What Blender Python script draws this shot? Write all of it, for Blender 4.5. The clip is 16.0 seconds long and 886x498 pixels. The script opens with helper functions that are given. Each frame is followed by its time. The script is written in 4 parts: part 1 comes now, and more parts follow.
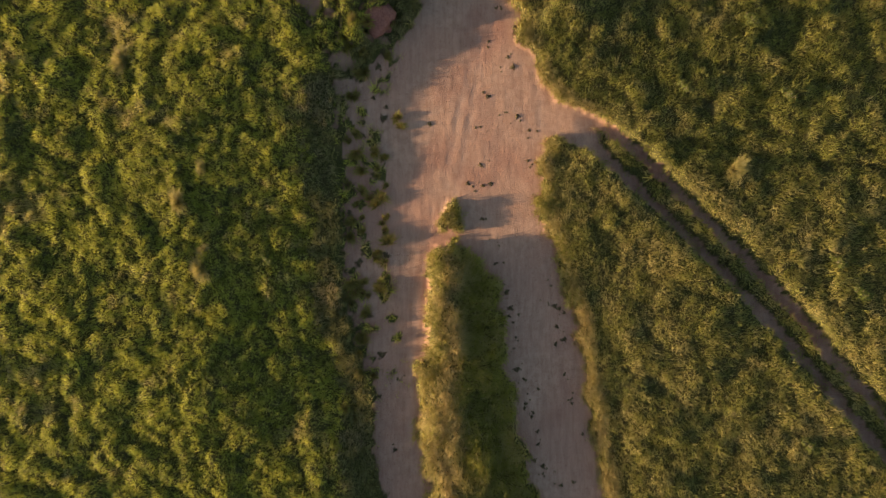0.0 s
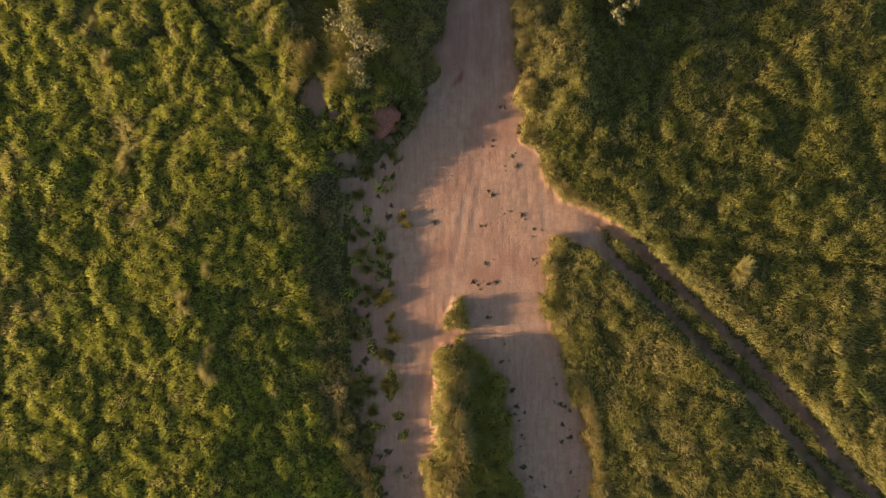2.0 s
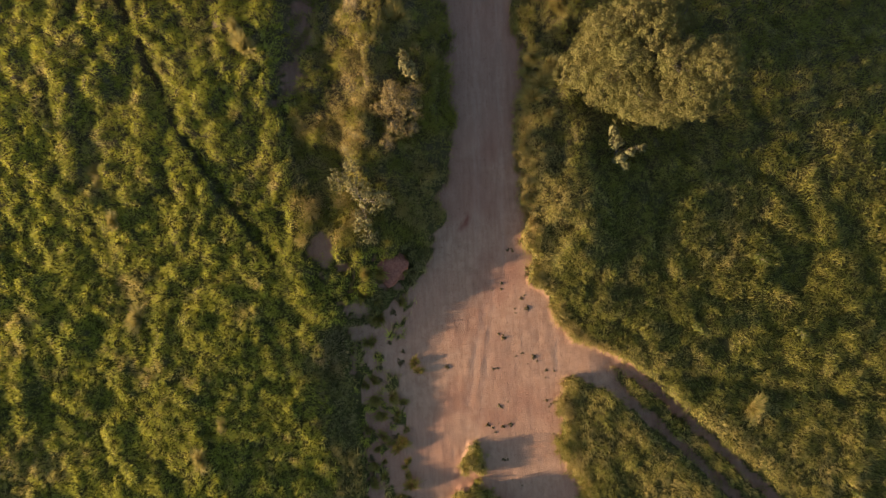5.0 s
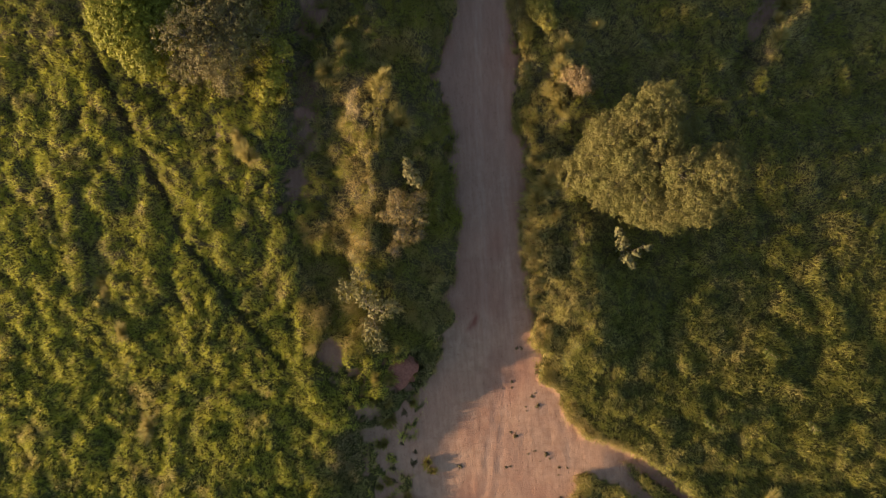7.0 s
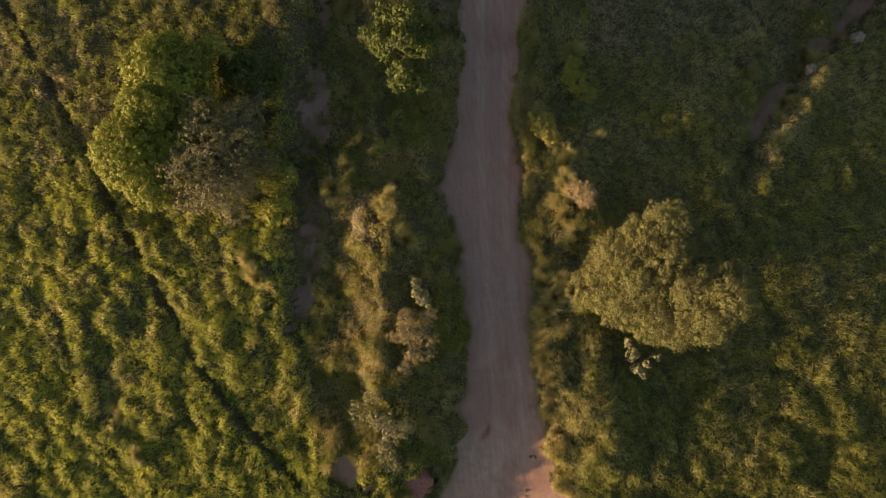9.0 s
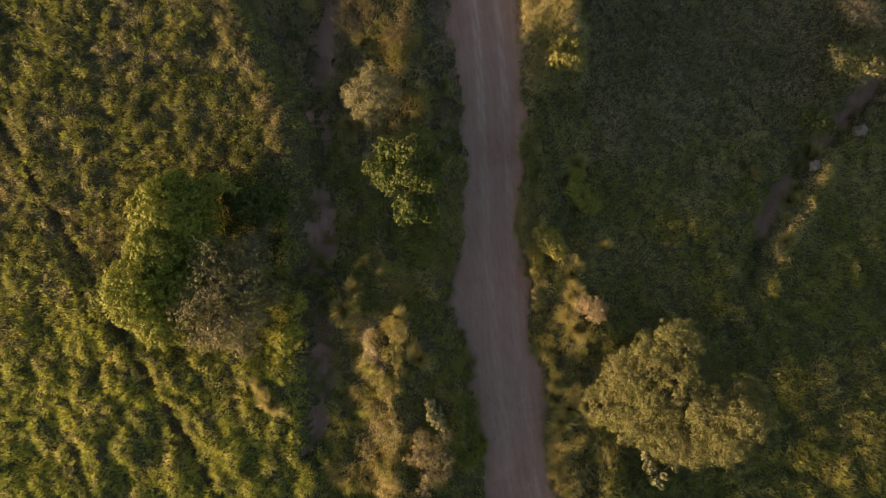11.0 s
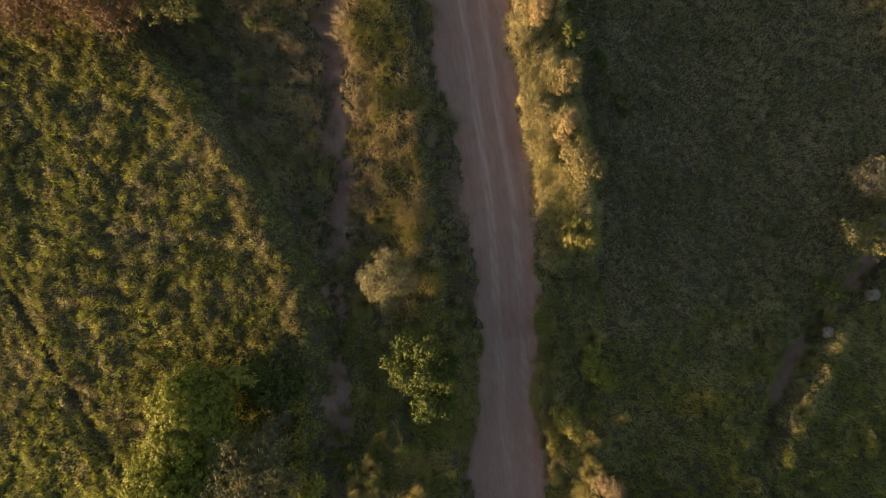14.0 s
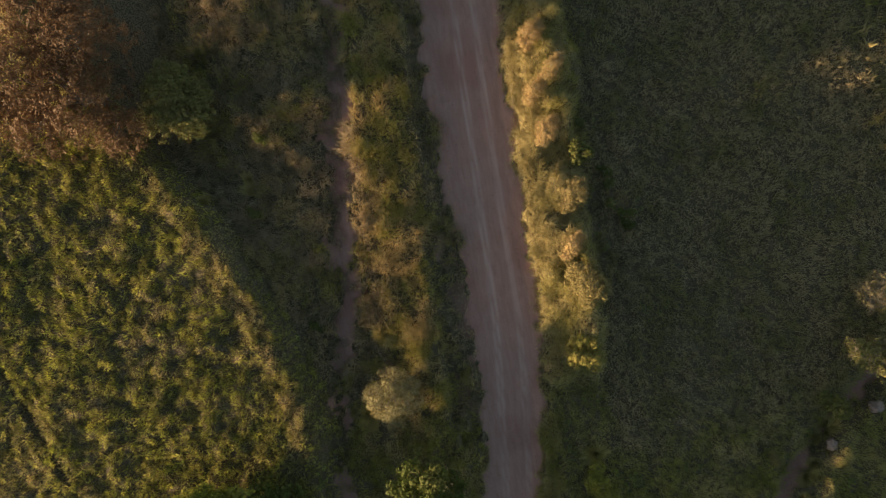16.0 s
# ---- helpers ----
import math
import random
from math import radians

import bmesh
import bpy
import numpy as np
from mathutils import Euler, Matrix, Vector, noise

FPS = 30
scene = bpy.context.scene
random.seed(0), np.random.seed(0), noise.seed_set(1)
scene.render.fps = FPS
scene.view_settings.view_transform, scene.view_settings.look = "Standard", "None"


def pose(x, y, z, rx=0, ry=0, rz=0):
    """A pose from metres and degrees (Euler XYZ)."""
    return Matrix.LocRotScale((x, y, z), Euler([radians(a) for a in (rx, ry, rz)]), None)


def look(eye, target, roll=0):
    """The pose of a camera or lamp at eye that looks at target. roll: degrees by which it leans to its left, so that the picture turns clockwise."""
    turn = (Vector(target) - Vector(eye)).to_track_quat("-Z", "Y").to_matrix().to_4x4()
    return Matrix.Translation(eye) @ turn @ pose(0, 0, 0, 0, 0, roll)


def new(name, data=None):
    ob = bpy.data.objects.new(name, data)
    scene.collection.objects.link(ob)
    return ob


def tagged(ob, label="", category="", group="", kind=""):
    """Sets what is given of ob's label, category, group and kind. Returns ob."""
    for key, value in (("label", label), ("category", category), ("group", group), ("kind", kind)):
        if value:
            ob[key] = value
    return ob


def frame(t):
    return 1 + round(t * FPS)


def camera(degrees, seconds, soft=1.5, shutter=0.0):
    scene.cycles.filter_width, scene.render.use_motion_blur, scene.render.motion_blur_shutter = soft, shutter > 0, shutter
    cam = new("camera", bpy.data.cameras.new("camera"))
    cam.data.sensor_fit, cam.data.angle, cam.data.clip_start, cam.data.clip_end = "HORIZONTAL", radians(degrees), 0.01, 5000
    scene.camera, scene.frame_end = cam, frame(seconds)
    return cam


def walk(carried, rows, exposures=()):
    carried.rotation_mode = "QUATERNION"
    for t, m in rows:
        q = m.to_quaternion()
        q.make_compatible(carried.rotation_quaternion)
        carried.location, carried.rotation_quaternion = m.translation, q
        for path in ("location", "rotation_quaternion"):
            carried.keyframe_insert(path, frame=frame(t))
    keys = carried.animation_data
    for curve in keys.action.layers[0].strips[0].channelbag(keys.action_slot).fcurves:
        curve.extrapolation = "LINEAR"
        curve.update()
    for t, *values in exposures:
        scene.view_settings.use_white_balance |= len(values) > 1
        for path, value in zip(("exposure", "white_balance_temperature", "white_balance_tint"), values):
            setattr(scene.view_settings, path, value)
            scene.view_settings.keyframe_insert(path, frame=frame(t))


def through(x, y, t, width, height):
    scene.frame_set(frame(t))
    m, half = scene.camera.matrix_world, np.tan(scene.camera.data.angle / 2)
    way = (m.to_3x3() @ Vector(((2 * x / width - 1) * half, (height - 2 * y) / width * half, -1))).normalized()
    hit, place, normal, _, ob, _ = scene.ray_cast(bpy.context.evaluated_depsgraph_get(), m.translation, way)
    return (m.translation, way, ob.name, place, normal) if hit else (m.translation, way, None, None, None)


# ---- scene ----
cam = camera(73.0, 16.0, soft=0.8)
# seconds, place in metres, turn in degrees: a drone that looks straight down
PATH = [
    (0.0, -0.000, 0.000, 31.738, -0.284, 3.201, 0.000),
    (0.5, -0.061, 1.322, 31.768, -0.270, 3.191, 0.017),
    (1.0, -0.129, 2.630, 31.794, -0.301, 3.205, 0.022),
    (1.5, -0.203, 3.936, 31.816, -0.298, 3.193, -0.097),
    (2.0, -0.286, 5.230, 31.837, -0.313, 3.162, -0.392),
    (2.5, -0.380, 6.519, 31.856, -0.335, 3.096, -0.764),
    (3.0, -0.478, 7.810, 31.868, -0.356, 3.033, -1.162),
    (3.5, -0.571, 9.100, 31.873, -0.400, 2.983, -1.597),
    (4.0, -0.640, 10.390, 31.876, -0.435, 2.952, -2.039),
    (6.5, -0.800, 16.869, 31.925, -0.462, 2.910, -4.305),
    (7.0, -0.813, 18.237, 31.951, -0.410, 2.889, -4.694),
    (7.5, -0.818, 19.664, 31.988, -0.373, 2.840, -5.071),
    (8.0, -0.807, 21.136, 32.019, -0.340, 2.791, -5.551),
    (8.5, -0.767, 22.630, 32.032, -0.363, 2.794, -6.131),
    (9.0, -0.689, 24.149, 32.035, -0.397, 2.832, -6.779),
    (11.5, -0.123, 31.811, 32.013, -0.573, 2.962, -9.877),
    (12.0, -0.002, 33.336, 32.016, -0.561, 2.959, -10.208),
    (12.5, 0.112, 34.861, 32.030, -0.502, 2.972, -10.241),
    (13.0, 0.231, 36.387, 32.050, -0.454, 2.983, -10.196),
    (13.5, 0.365, 37.913, 32.085, -0.420, 3.005, -10.140),
    (14.0, 0.533, 39.439, 32.133, -0.402, 2.998, -10.081),
    (14.5, 0.726, 40.960, 32.185, -0.389, 3.043, -10.047),
    (15.0, 0.944, 42.467, 32.232, -0.378, 3.112, -9.993),
    (15.5, 1.179, 43.964, 32.272, -0.390, 3.181, -9.942),
    (16.0, 1.419, 45.457, 32.310, -0.402, 3.238, -9.898),
]
walk(cam, [(t, pose(x, y, z, rx, ry, rz)) for t, x, y, z, rx, ry, rz in PATH])

# ---- light: a low evening sun and a clear sky ----
SUN_EL, SUN_AZ = 8.8, 262.0        # degrees; azimuth clockwise from +y
EXPOSURE = 1.49
world = bpy.data.worlds.new("world")
scene.world = world
world.use_nodes = True
wt = world.node_tree
sky = wt.nodes.new("ShaderNodeTexSky")
sky.sky_type, sky.sun_disc = "NISHITA", False
sky.sun_elevation, sky.sun_rotation = radians(SUN_EL), radians(SUN_AZ)
wt.links.new(sky.outputs[0], wt.nodes["Background"].inputs[0])
wt.nodes["Background"].inputs[1].default_value = 0.080
sun_data = bpy.data.lights.new("sun", "SUN")
sun_data.energy, sun_data.angle, sun_data.color = 5.0, radians(0.6), (1.0, 0.73, 0.45)
sun = new("sun", sun_data)
toward = Vector((math.sin(radians(SUN_AZ)) * math.cos(radians(SUN_EL)), math.cos(radians(SUN_AZ)) * math.cos(radians(SUN_EL)), math.sin(radians(SUN_EL))))
sun.matrix_world = look(toward * 150, (0, 0, 0))
scene.view_settings.exposure = EXPOSURE


# ---- plan: smooth noise, edges and heights as functions of x and y ----
def smooth(a, b, v):
    u = np.clip((v - a) / (b - a), 0, 1)
    return u * u * (3 - 2 * u)


def noise2(x, y, cell, seed):
    g = np.random.default_rng(seed).random((256, 256))
    u, v = x / cell, y / cell
    i, j = np.floor(u).astype(int), np.floor(v).astype(int)
    u, v = u - i, v - j
    u, v = u * u * (3 - 2 * u), v * v * (3 - 2 * v)
    i0, j0, i1, j1 = i & 255, j & 255, (i + 1) & 255, (j + 1) & 255
    return (g[i0, j0] * (1 - u) + g[i1, j0] * u) * (1 - v) + (g[i0, j1] * (1 - u) + g[i1, j1] * u) * v


def fbm(x, y, cell, seed, octaves=3):
    total, amp, norm = 0, 1.0, 0
    for k in range(octaves):
        total, norm = total + amp * noise2(x + 17.3 * k, y - 9.1 * k, cell / 2 ** k, seed + k), norm + amp
        amp *= 0.5
    return total / norm


def along(y, pairs):
    """x of an edge at y, from (y, x) pairs in rising y."""
    p = np.array(pairs)
    return np.interp(y, p[:, 0], p[:, 1])


def distance(x, y, line):
    best = np.full(np.shape(x), 1e9)
    for (ax, ay), (bx, by) in zip(line, line[1:]):
        dx, dy = bx - ax, by - ay
        u = np.clip(((x - ax) * dx + (y - ay) * dy) / (dx * dx + dy * dy), 0, 1)
        best = np.minimum(best, np.hypot(x - ax - u * dx, y - ay - u * dy))
    return best


LEFT = [(-60, -3.5), (-13.5, -5.2), (-8, -5.7), (-5, -6.4), (-2, -7.2), (1, -7.1), (4, -7.4), (7, -7.7), (8.8, -7.3), (9.8, -5.6), (11, -4.0), (12.5, -3.0),
        (14, -2.6), (16.2, -2.4), (18, -1.8), (24, -1.5), (26, -1.8), (27.4, -2.1), (28.8, -1.5), (31.4, -0.9), (34.4, -0.3), (37.3, 0.2),
        (42.7, 0.4), (47.3, 0.2), (53, 0.0), (59, 0.3), (120, 3.0)]
RIGHT = [(-60, 14.0), (-13.2, 6.8), (-10.8, 6.3), (-7.8, 5.8), (-5.5, 5.4), (-3.7, 5.2), (-1.9, 4.6), (0, 4.1), (1.7, 3.5), (4, 3.3),
         (5.9, 3.8), (6.2, 6.6), (6.9, 6.2), (7.7, 4.6), (8.6, 3.6), (9.7, 2.9), (11, 2.2), (13, 2.0), (18.9, 1.8), (22, 2.2),
         (27.8, 2.2), (30.8, 2.5), (34, 3.1), (37, 3.6), (40, 4.0), (43, 4.2), (46, 4.25), (50, 4.4), (58, 4.9), (120, 7.5)]
ISLE_L = [(-60, 2.0), (-13.4, -2.6), (-11, -2.9), (-8, -3.0), (-5, -2.8), (-2, -2.65), (-0.8, -2.5), (0.0, -2.1)]
ISLE_R = [(-60, 9.0), (-13.3, 3.0), (-10.9, 2.6), (-8.5, 2.1), (-6.1, 1.5), (-3.7, 1.2), (-1.9, 0.85), (-0.8, 0.3), (0.0, -0.7)]
KNOB = (-1.3, 1.25)
MOUNDS = [(-6.0, 25.4), (-5.4, 23.9), (-4.5, 29.8), (-2.9, 29.3), (-4.6, 27.0), (-6.6, 28.4), (-5.2, 21.5), (-6.2, 19.2), (-3.6, 24.6)]
BANK = [(16, -10.5), (24, -10.2), (30, -9.8), (35, -8.7), (37.6, -7.8), (39, -8.2), (40.7, -8.8), (43.3, -9.6), (46.3, -10.9), (49.7, -12.3), (52.6, -14.6), (57, -17.5), (66, -22)]
FARM_TRACK = [(4.2, 6.6), (6.3, 5.8), (8.0, 4.3), (9.6, 2.7), (11.3, 1.0), (12.9, -0.6), (14.6, -2.4), (16.2, -4.2), (18.1, -6.6), (20.9, -9.8), (34, -26)]
TRAIL = [(-10.2, 21.5), (-9.4, 24.1), (-8.9, 26.8), (-8.7, 29.9), (-8.0, 32.5), (-7.4, 36.0), (-7.0, 39.2), (-5.9, 44.6), (-5.7, 47), (-5.2, 51), (-4.7, 54), (-4.0, 60), (-2, 75)]
PATH_A = [(-27.5, 49), (-25.3, 43.2), (-22.9, 37.7), (-21.5, 33.7), (-20.3, 30.7), (-18.6, 26.5), (-17.4, 23.5), (-16.2, 20.3), (-14.9, 18), (-13.6, 16), (-11.2, 12.8)]
PATH_B = [(-22.3, 27.8), (-20.4, 24.8), (-19.2, 22.5), (-18.1, 20.5)]
PATH_C = [(8.7, 5.7), (10.7, 5.4), (14.4, 4.7), (17.6, 4.2), (20.6, 3.8), (34, 2)]
RING = [(12.7 + 3.9 * math.cos(a * 0.35), 12.2 + 3.9 * math.sin(a * 0.35)) for a in range(-2, 11)]
DITCH = [(12.6, 23.6), (14.4, 26.6), (15.4, 28.6), (16.3, 29.9), (17.5, 31.2), (18.7, 32.3), (20.4, 33.4), (24, 36)]
RUT_W = [(9, -0.3), (14, -0.5), (20, -0.25), (26, 0.0), (31, 0.5), (36, 1.2), (38.9, 1.5), (42, 1.75), (45.3, 1.9), (50, 2.05), (57, 2.3), (120, 4.4)]
RUT_E = [(9, 0.9), (14, 0.75), (20, 1.0), (26, 1.2), (31, 1.75), (36, 2.5), (41, 2.95), (45, 3.05), (50, 3.1), (55, 3.3), (120, 5.6)]
TREADS = [[(-2.1, 0.7), (-1.6, 3.0), (-1.4, 4.7), (-1.1, 6.3), (-0.7, 8.3), (-0.4, 9.9)], [(-1.2, 2.2), (-0.6, 5.0), (-0.2, 8.0), (0.2, 11.0)], [(3.4, 6.1), (3.3, 7.7), (2.9, 9.2)], [(-3.4, -12.0), (-3.5, -6.0), (-3.0, -1.0), (-2.4, 2.0)]]


def soil_at(x, y):
    """How bare the ground is, 0 to 1."""
    wob = (fbm(x, y, 1.1, 11) - 0.5)
    fine = (noise2(x, y, 0.22, 14) - 0.5)
    l, r = along(y, LEFT), along(y, RIGHT)
    s = smooth(-0.15, 0.3, np.minimum(x - l, r - x) + wob * 1.1 + fine * 0.4)
    # the weedy strip beside the left branch
    strip = smooth(0.0, 0.5, l + 2.9 - x) * smooth(10.8, 9.4, y) * smooth(-9, -5, y)
    s = s * (1 - 0.85 * strip * smooth(0.58, 0.72, fbm(x, y, 0.55, 21)))
    s = np.maximum(s, 0.56 * smooth(1.7, 0.6, l - x + wob * 2.0 + 0.7 * smooth(45, 50, y)) * (x < l) * smooth(34, 37, y) * smooth(0.3, 0.5, fbm(x, y, 0.8, 23)))
    isle = np.minimum(np.minimum(x - along(y, ISLE_L), along(y, ISLE_R) - x), 0.0 - y)
    isle = np.maximum(isle, 0.55 - np.hypot(x - KNOB[0], 0.8 * (y - KNOB[1])))
    s = s * (1 - smooth(-0.12, 0.2, isle + wob * 1.2 + fine * 0.5))
    d = distance(x, y, FARM_TRACK)
    wheel = smooth(0.42, 0.2, np.abs(d - 0.64) + fine * 0.25 + wob * 0.3)
    s = np.maximum(s, np.maximum((1.0 - 0.25 * smooth(0.5, 0.7, fbm(x, y, 0.8, 16))) * wheel, smooth(1.0, 0.4, d + wob) * smooth(7.2, 5.8, x)))
    d = distance(x, y, TRAIL)
    s = np.maximum(s, (0.95 - 0.35 * smooth(0.42, 0.62, fbm(x, y, 0.6, 15))) * smooth(0.68 + 0.22 * smooth(42, 46, y), 0.2 + 0.2 * smooth(42, 46, y), d + wob * 1.8 + fine * 0.9))
    s = np.maximum(s, 0.9 * smooth(1.0, 0.5, np.hypot(x + 8.7, y - 13.2) + wob * 1.6))
    worn = np.minimum(distance(x, y, [(-8.6, 13.4), (-7.4, 11.2), (-6.8, 8.8)]), np.hypot(x + 5.2, y - 11.9) - 0.5)
    s = np.maximum(s, 0.9 * smooth(0.8, 0.2, worn + wob * 2.4 + fine) * (1 - 0.9 * smooth(0.44, 0.54, fbm(x, y, 0.55, 22))))
    s = np.maximum(s, 0.35 * smooth(0.24, 0.04, distance(x, y, PATH_A) + wob * 0.9))
    d = distance(x, y, DITCH)
    s = np.maximum(s, 0.8 * smooth(0.8, 0.3, d + wob * 2.0 + 0.2) * smooth(25, 27, y))
    return s


def domes(x, y, cell, seed):
    """Rounded hummocks of uneven height, one a cell."""
    rng = np.random.default_rng(seed)
    jx, jy, jh = rng.random((128, 128)), rng.random((128, 128)), rng.uniform(0.25, 1.0, (128, 128))
    u, v = x / cell, y / cell
    i, j = np.floor(u).astype(int), np.floor(v).astype(int)
    best = np.zeros(np.shape(x))
    for di in (-1, 0, 1):
        for dj in (-1, 0, 1):
            a, c = (i + di) & 127, (j + dj) & 127
            d2 = (u - i - di - jx[a, c]) ** 2 + (v - j - dj - jy[a, c]) ** 2
            best = np.maximum(best, jh[a, c] * np.sqrt(np.maximum(1 - d2 / 0.72, 0)))
    return best


def lump_at(x, y):
    """Tussocks of the pasture: 0 in the hollows, about 1 on the tops."""
    wx = x + 0.45 * (noise2(x, y, 0.9, 31) - 0.5) + 0.25 * (noise2(x, y, 0.4, 36) - 0.5)
    wy = y + 0.45 * (noise2(x, y, 0.9, 32) - 0.5) + 0.25 * (noise2(x, y, 0.4, 37) - 0.5)
    wx, wy = wx + 1.5 * (noise2(x, y, 3.3, 38) - 0.5), wy + 1.5 * (noise2(x, y, 3.7, 39) - 0.5)
    big = domes(wx * 1.15 + 0.3 * wy, wy * 0.85 - 0.2 * wx, 1.05, 33)
    small = domes(wx, wy, 0.50, 34)
    broad = noise2(wx, wy, 2.8, 35)
    up = smooth(26, 36, y) * smooth(-6, -9, x)
    return (0.70 - 0.24 * up) * big + (0.42 + 0.24 * up) * small + 0.22 * broad


def base_at(x, y):
    """The lie of the land without tussocks."""
    l, r = along(y, LEFT), along(y, RIGHT)
    h = (0.40 - 0.10 * smooth(14, 10, y)) * smooth(0.3, 4.0 - 2.2 * smooth(13, 10, y), l - x) * smooth(34, 20, y) + 0.030 * np.clip(x + 27, 0, 18) * smooth(0.2, 3.0, l - x) - 0.3 * smooth(0.2, 3.0, l - x)
    bank = along(y, BANK)
    low = (0.28 * smooth(9, 7, y) + 0.72 * smooth(3.8, 1.5, y)) * smooth(-12, -8.5, y)
    h = h - low * (0.48 + 0.42 * noise2(x * 0.3, y, 1.3, 50)) * smooth(0.3, 2.0, l - x) * smooth(10, 2, l - x)
    h = h + (0.25 + 0.62 * smooth(26, 38, y) + 0.3 * smooth(45, 49, y)) * smooth(-0.8, 0.7, bank - x) * smooth(14, 24, y)
    h = h + 0.24 * np.exp(-((bank - x - 1.3 + 1.4 * (fbm(x, y, 2.0, 56) - 0.5)) / 0.9) ** 2) * smooth(35, 38, y) * (0.2 + 0.8 * noise2(x, y, 1.3, 52))
    e = l - x
    h = h + 0.30 * smooth(0.2, 0.8, e - 1.2 * smooth(46, 44, y)) * smooth(6.4, 1.8, e) * smooth(34, 37, y) * (0.75 + 0.25 * smooth(0.2, 0.45, fbm(x, y, 1.7, 48)))
    h = h + 0.38 * smooth(0.1, 0.9, e) * smooth(6.0, 4.0, e) * smooth(12, 14, y) * smooth(37, 34, y)
    for mx, my in MOUNDS:
        h = h + 0.42 * np.exp(-((x - mx) ** 2 + 0.6 * (y - my) ** 2) / 0.45)
    d = np.maximum(x - r, 0)
    fall, far = smooth(6, 35, y), smooth(33, 38, y)
    h = h - fall * ((0.06 + 0.14 * far) * np.minimum(d, 7) + (0.16 - 0.10 * far) * np.clip(d - 7, 0, 16)) - 0.012 * np.minimum(d, 60) * (1 - fall)
    h = h + 0.035 * np.minimum(d, 7) * smooth(10, 6, y)
    h = h + np.clip(0.1 + 0.36 * d, 0, 1.0) * (0.25 + 1.15 * smooth(0.25, 0.7, fbm(x, y, 1.5, 98))) * smooth(0.35, 0.8, d) * smooth(3.7, 2.5, d + 2.2 * (fbm(x, y, 1.6, 97) - 0.5)) * smooth(36.5, 38.5, y)
    h = h + (0.62 - 0.47 * smooth(25, 29, y)) * smooth(0.4, 1.9, d) * smooth(5.0, 3.2, d) * smooth(10.5, 13.0, y) * smooth(36, 30, y) * smooth(0.22, 0.5, fbm(x, y, 2.6, 47))
    il, ir = along(y, ISLE_L), along(y, ISLE_R)
    u = (x - il) / np.maximum(ir - il, 0.3)
    h = h + 0.5 * smooth(0.0, 0.22, u) * smooth(1.0, 0.28, u) * smooth(0.1, -0.9, y) * (0.55 + 0.9 * noise2(x, y, 1.2, 49))
    h = h + 0.04 * np.exp(-((x - KNOB[0]) ** 2 + (y - KNOB[1]) ** 2) / 0.3)
    h = h + (fbm(x, y, 7.0, 41, 2) - 0.5) * 0.5 * smooth(0.3, 4, np.maximum(l - x, x - r))
    d = distance(x, y, FARM_TRACK)
    h = h + (0.10 * np.exp(-((d - 1.6) / 0.45) ** 2) - 0.24 * smooth(1.25, 0.7, d)) * smooth(4.6, 8.0, x)
    h = h - 0.15 * smooth(0.36, 0.06, distance(x, y, PATH_A) + 0.5 * (fbm(x, y, 1.5, 45) - 0.5)) * smooth(0.3, 0.5, noise2(x, y, 2.3, 46)) - 0.2 * smooth(0.45, 0.1, distance(x, y, PATH_B))
    h = h - 0.18 * smooth(0.45, 0.1, distance(x, y, PATH_C)) - 0.22 * smooth(0.5, 0.1, distance(x, y, RING))
    h = h - 0.50 * smooth(1.3, 0.2, distance(x, y, DITCH)) * smooth(24, 27, y)
    h = h + 0.48 * np.exp(-(distance(x - 1.0 + 1.2 * (fbm(x, y, 1.6, 80) - 0.5), y + 0.6, DITCH[1:6]) / 0.65) ** 2) * (1.3 * smooth(0.38, 0.65, fbm(x, y, 1.2, 94)))
    h = h - 0.14 * smooth(0.0, 0.7, np.minimum(x - l, r - x)) * smooth(20, 34, y)
    h = h - 0.10 * smooth(0.8, 0.2, distance(x, y, TRAIL))
    h = h - 0.16 * smooth(3.0, 6.5, e) * smooth(-0.6, -1.4, bank - x) * smooth(36, 40, y)
    return h


def relief_at(x, y):
    """Height of the tussocks over the land."""
    l, r = along(y, LEFT), along(y, RIGHT)
    amp = np.where(x < l, 0.42 + 0.32 * smooth(0.4, 3.5, l - x), 0.32)
    amp = amp * (1 - 0.28 * smooth(28, 36, y))
    strip = (x < l) & (x > along(y, BANK) + 0.5) & (y > 13)
    amp = np.where(strip, 0.30 + (0.45 - 0.28 * smooth(34, 39, y)) * smooth(0.42, 0.62, fbm(x, y, 2.2, 44)), amp)
    amp = np.where(x > r, 0.52 - 0.06 * smooth(14, 24, y) + 0.45 * smooth(4.2, 2.0, x - r) * smooth(10, 15, y) * (1 - 0.7 * smooth(26, 29, y)), amp)
    amp = np.where((x > r) & (y < 12), amp * (0.45 + 0.55 * smooth(0.2, 3.0, x - r)), amp)
    amp = np.where((x > r + 3) & (y > 36), 0.27, amp)
    amp = np.where((x > r) & (x < r + 3.2) & (y > 36.5), 0.52, amp)
    isle = ((y < 0.4) & (x > along(y, ISLE_L)) & (x < along(y, ISLE_R))) | (np.hypot(x - KNOB[0], y - KNOB[1]) < 0.8)
    near = smooth(-33, -28, x) * smooth(31, 25, x) * smooth(-24, -17, y) * smooth(76, 66, y)
    return np.where(isle, 0.5 - 0.3 * smooth(-0.2, 0.4, y), amp) * (0.12 + 0.88 * near)


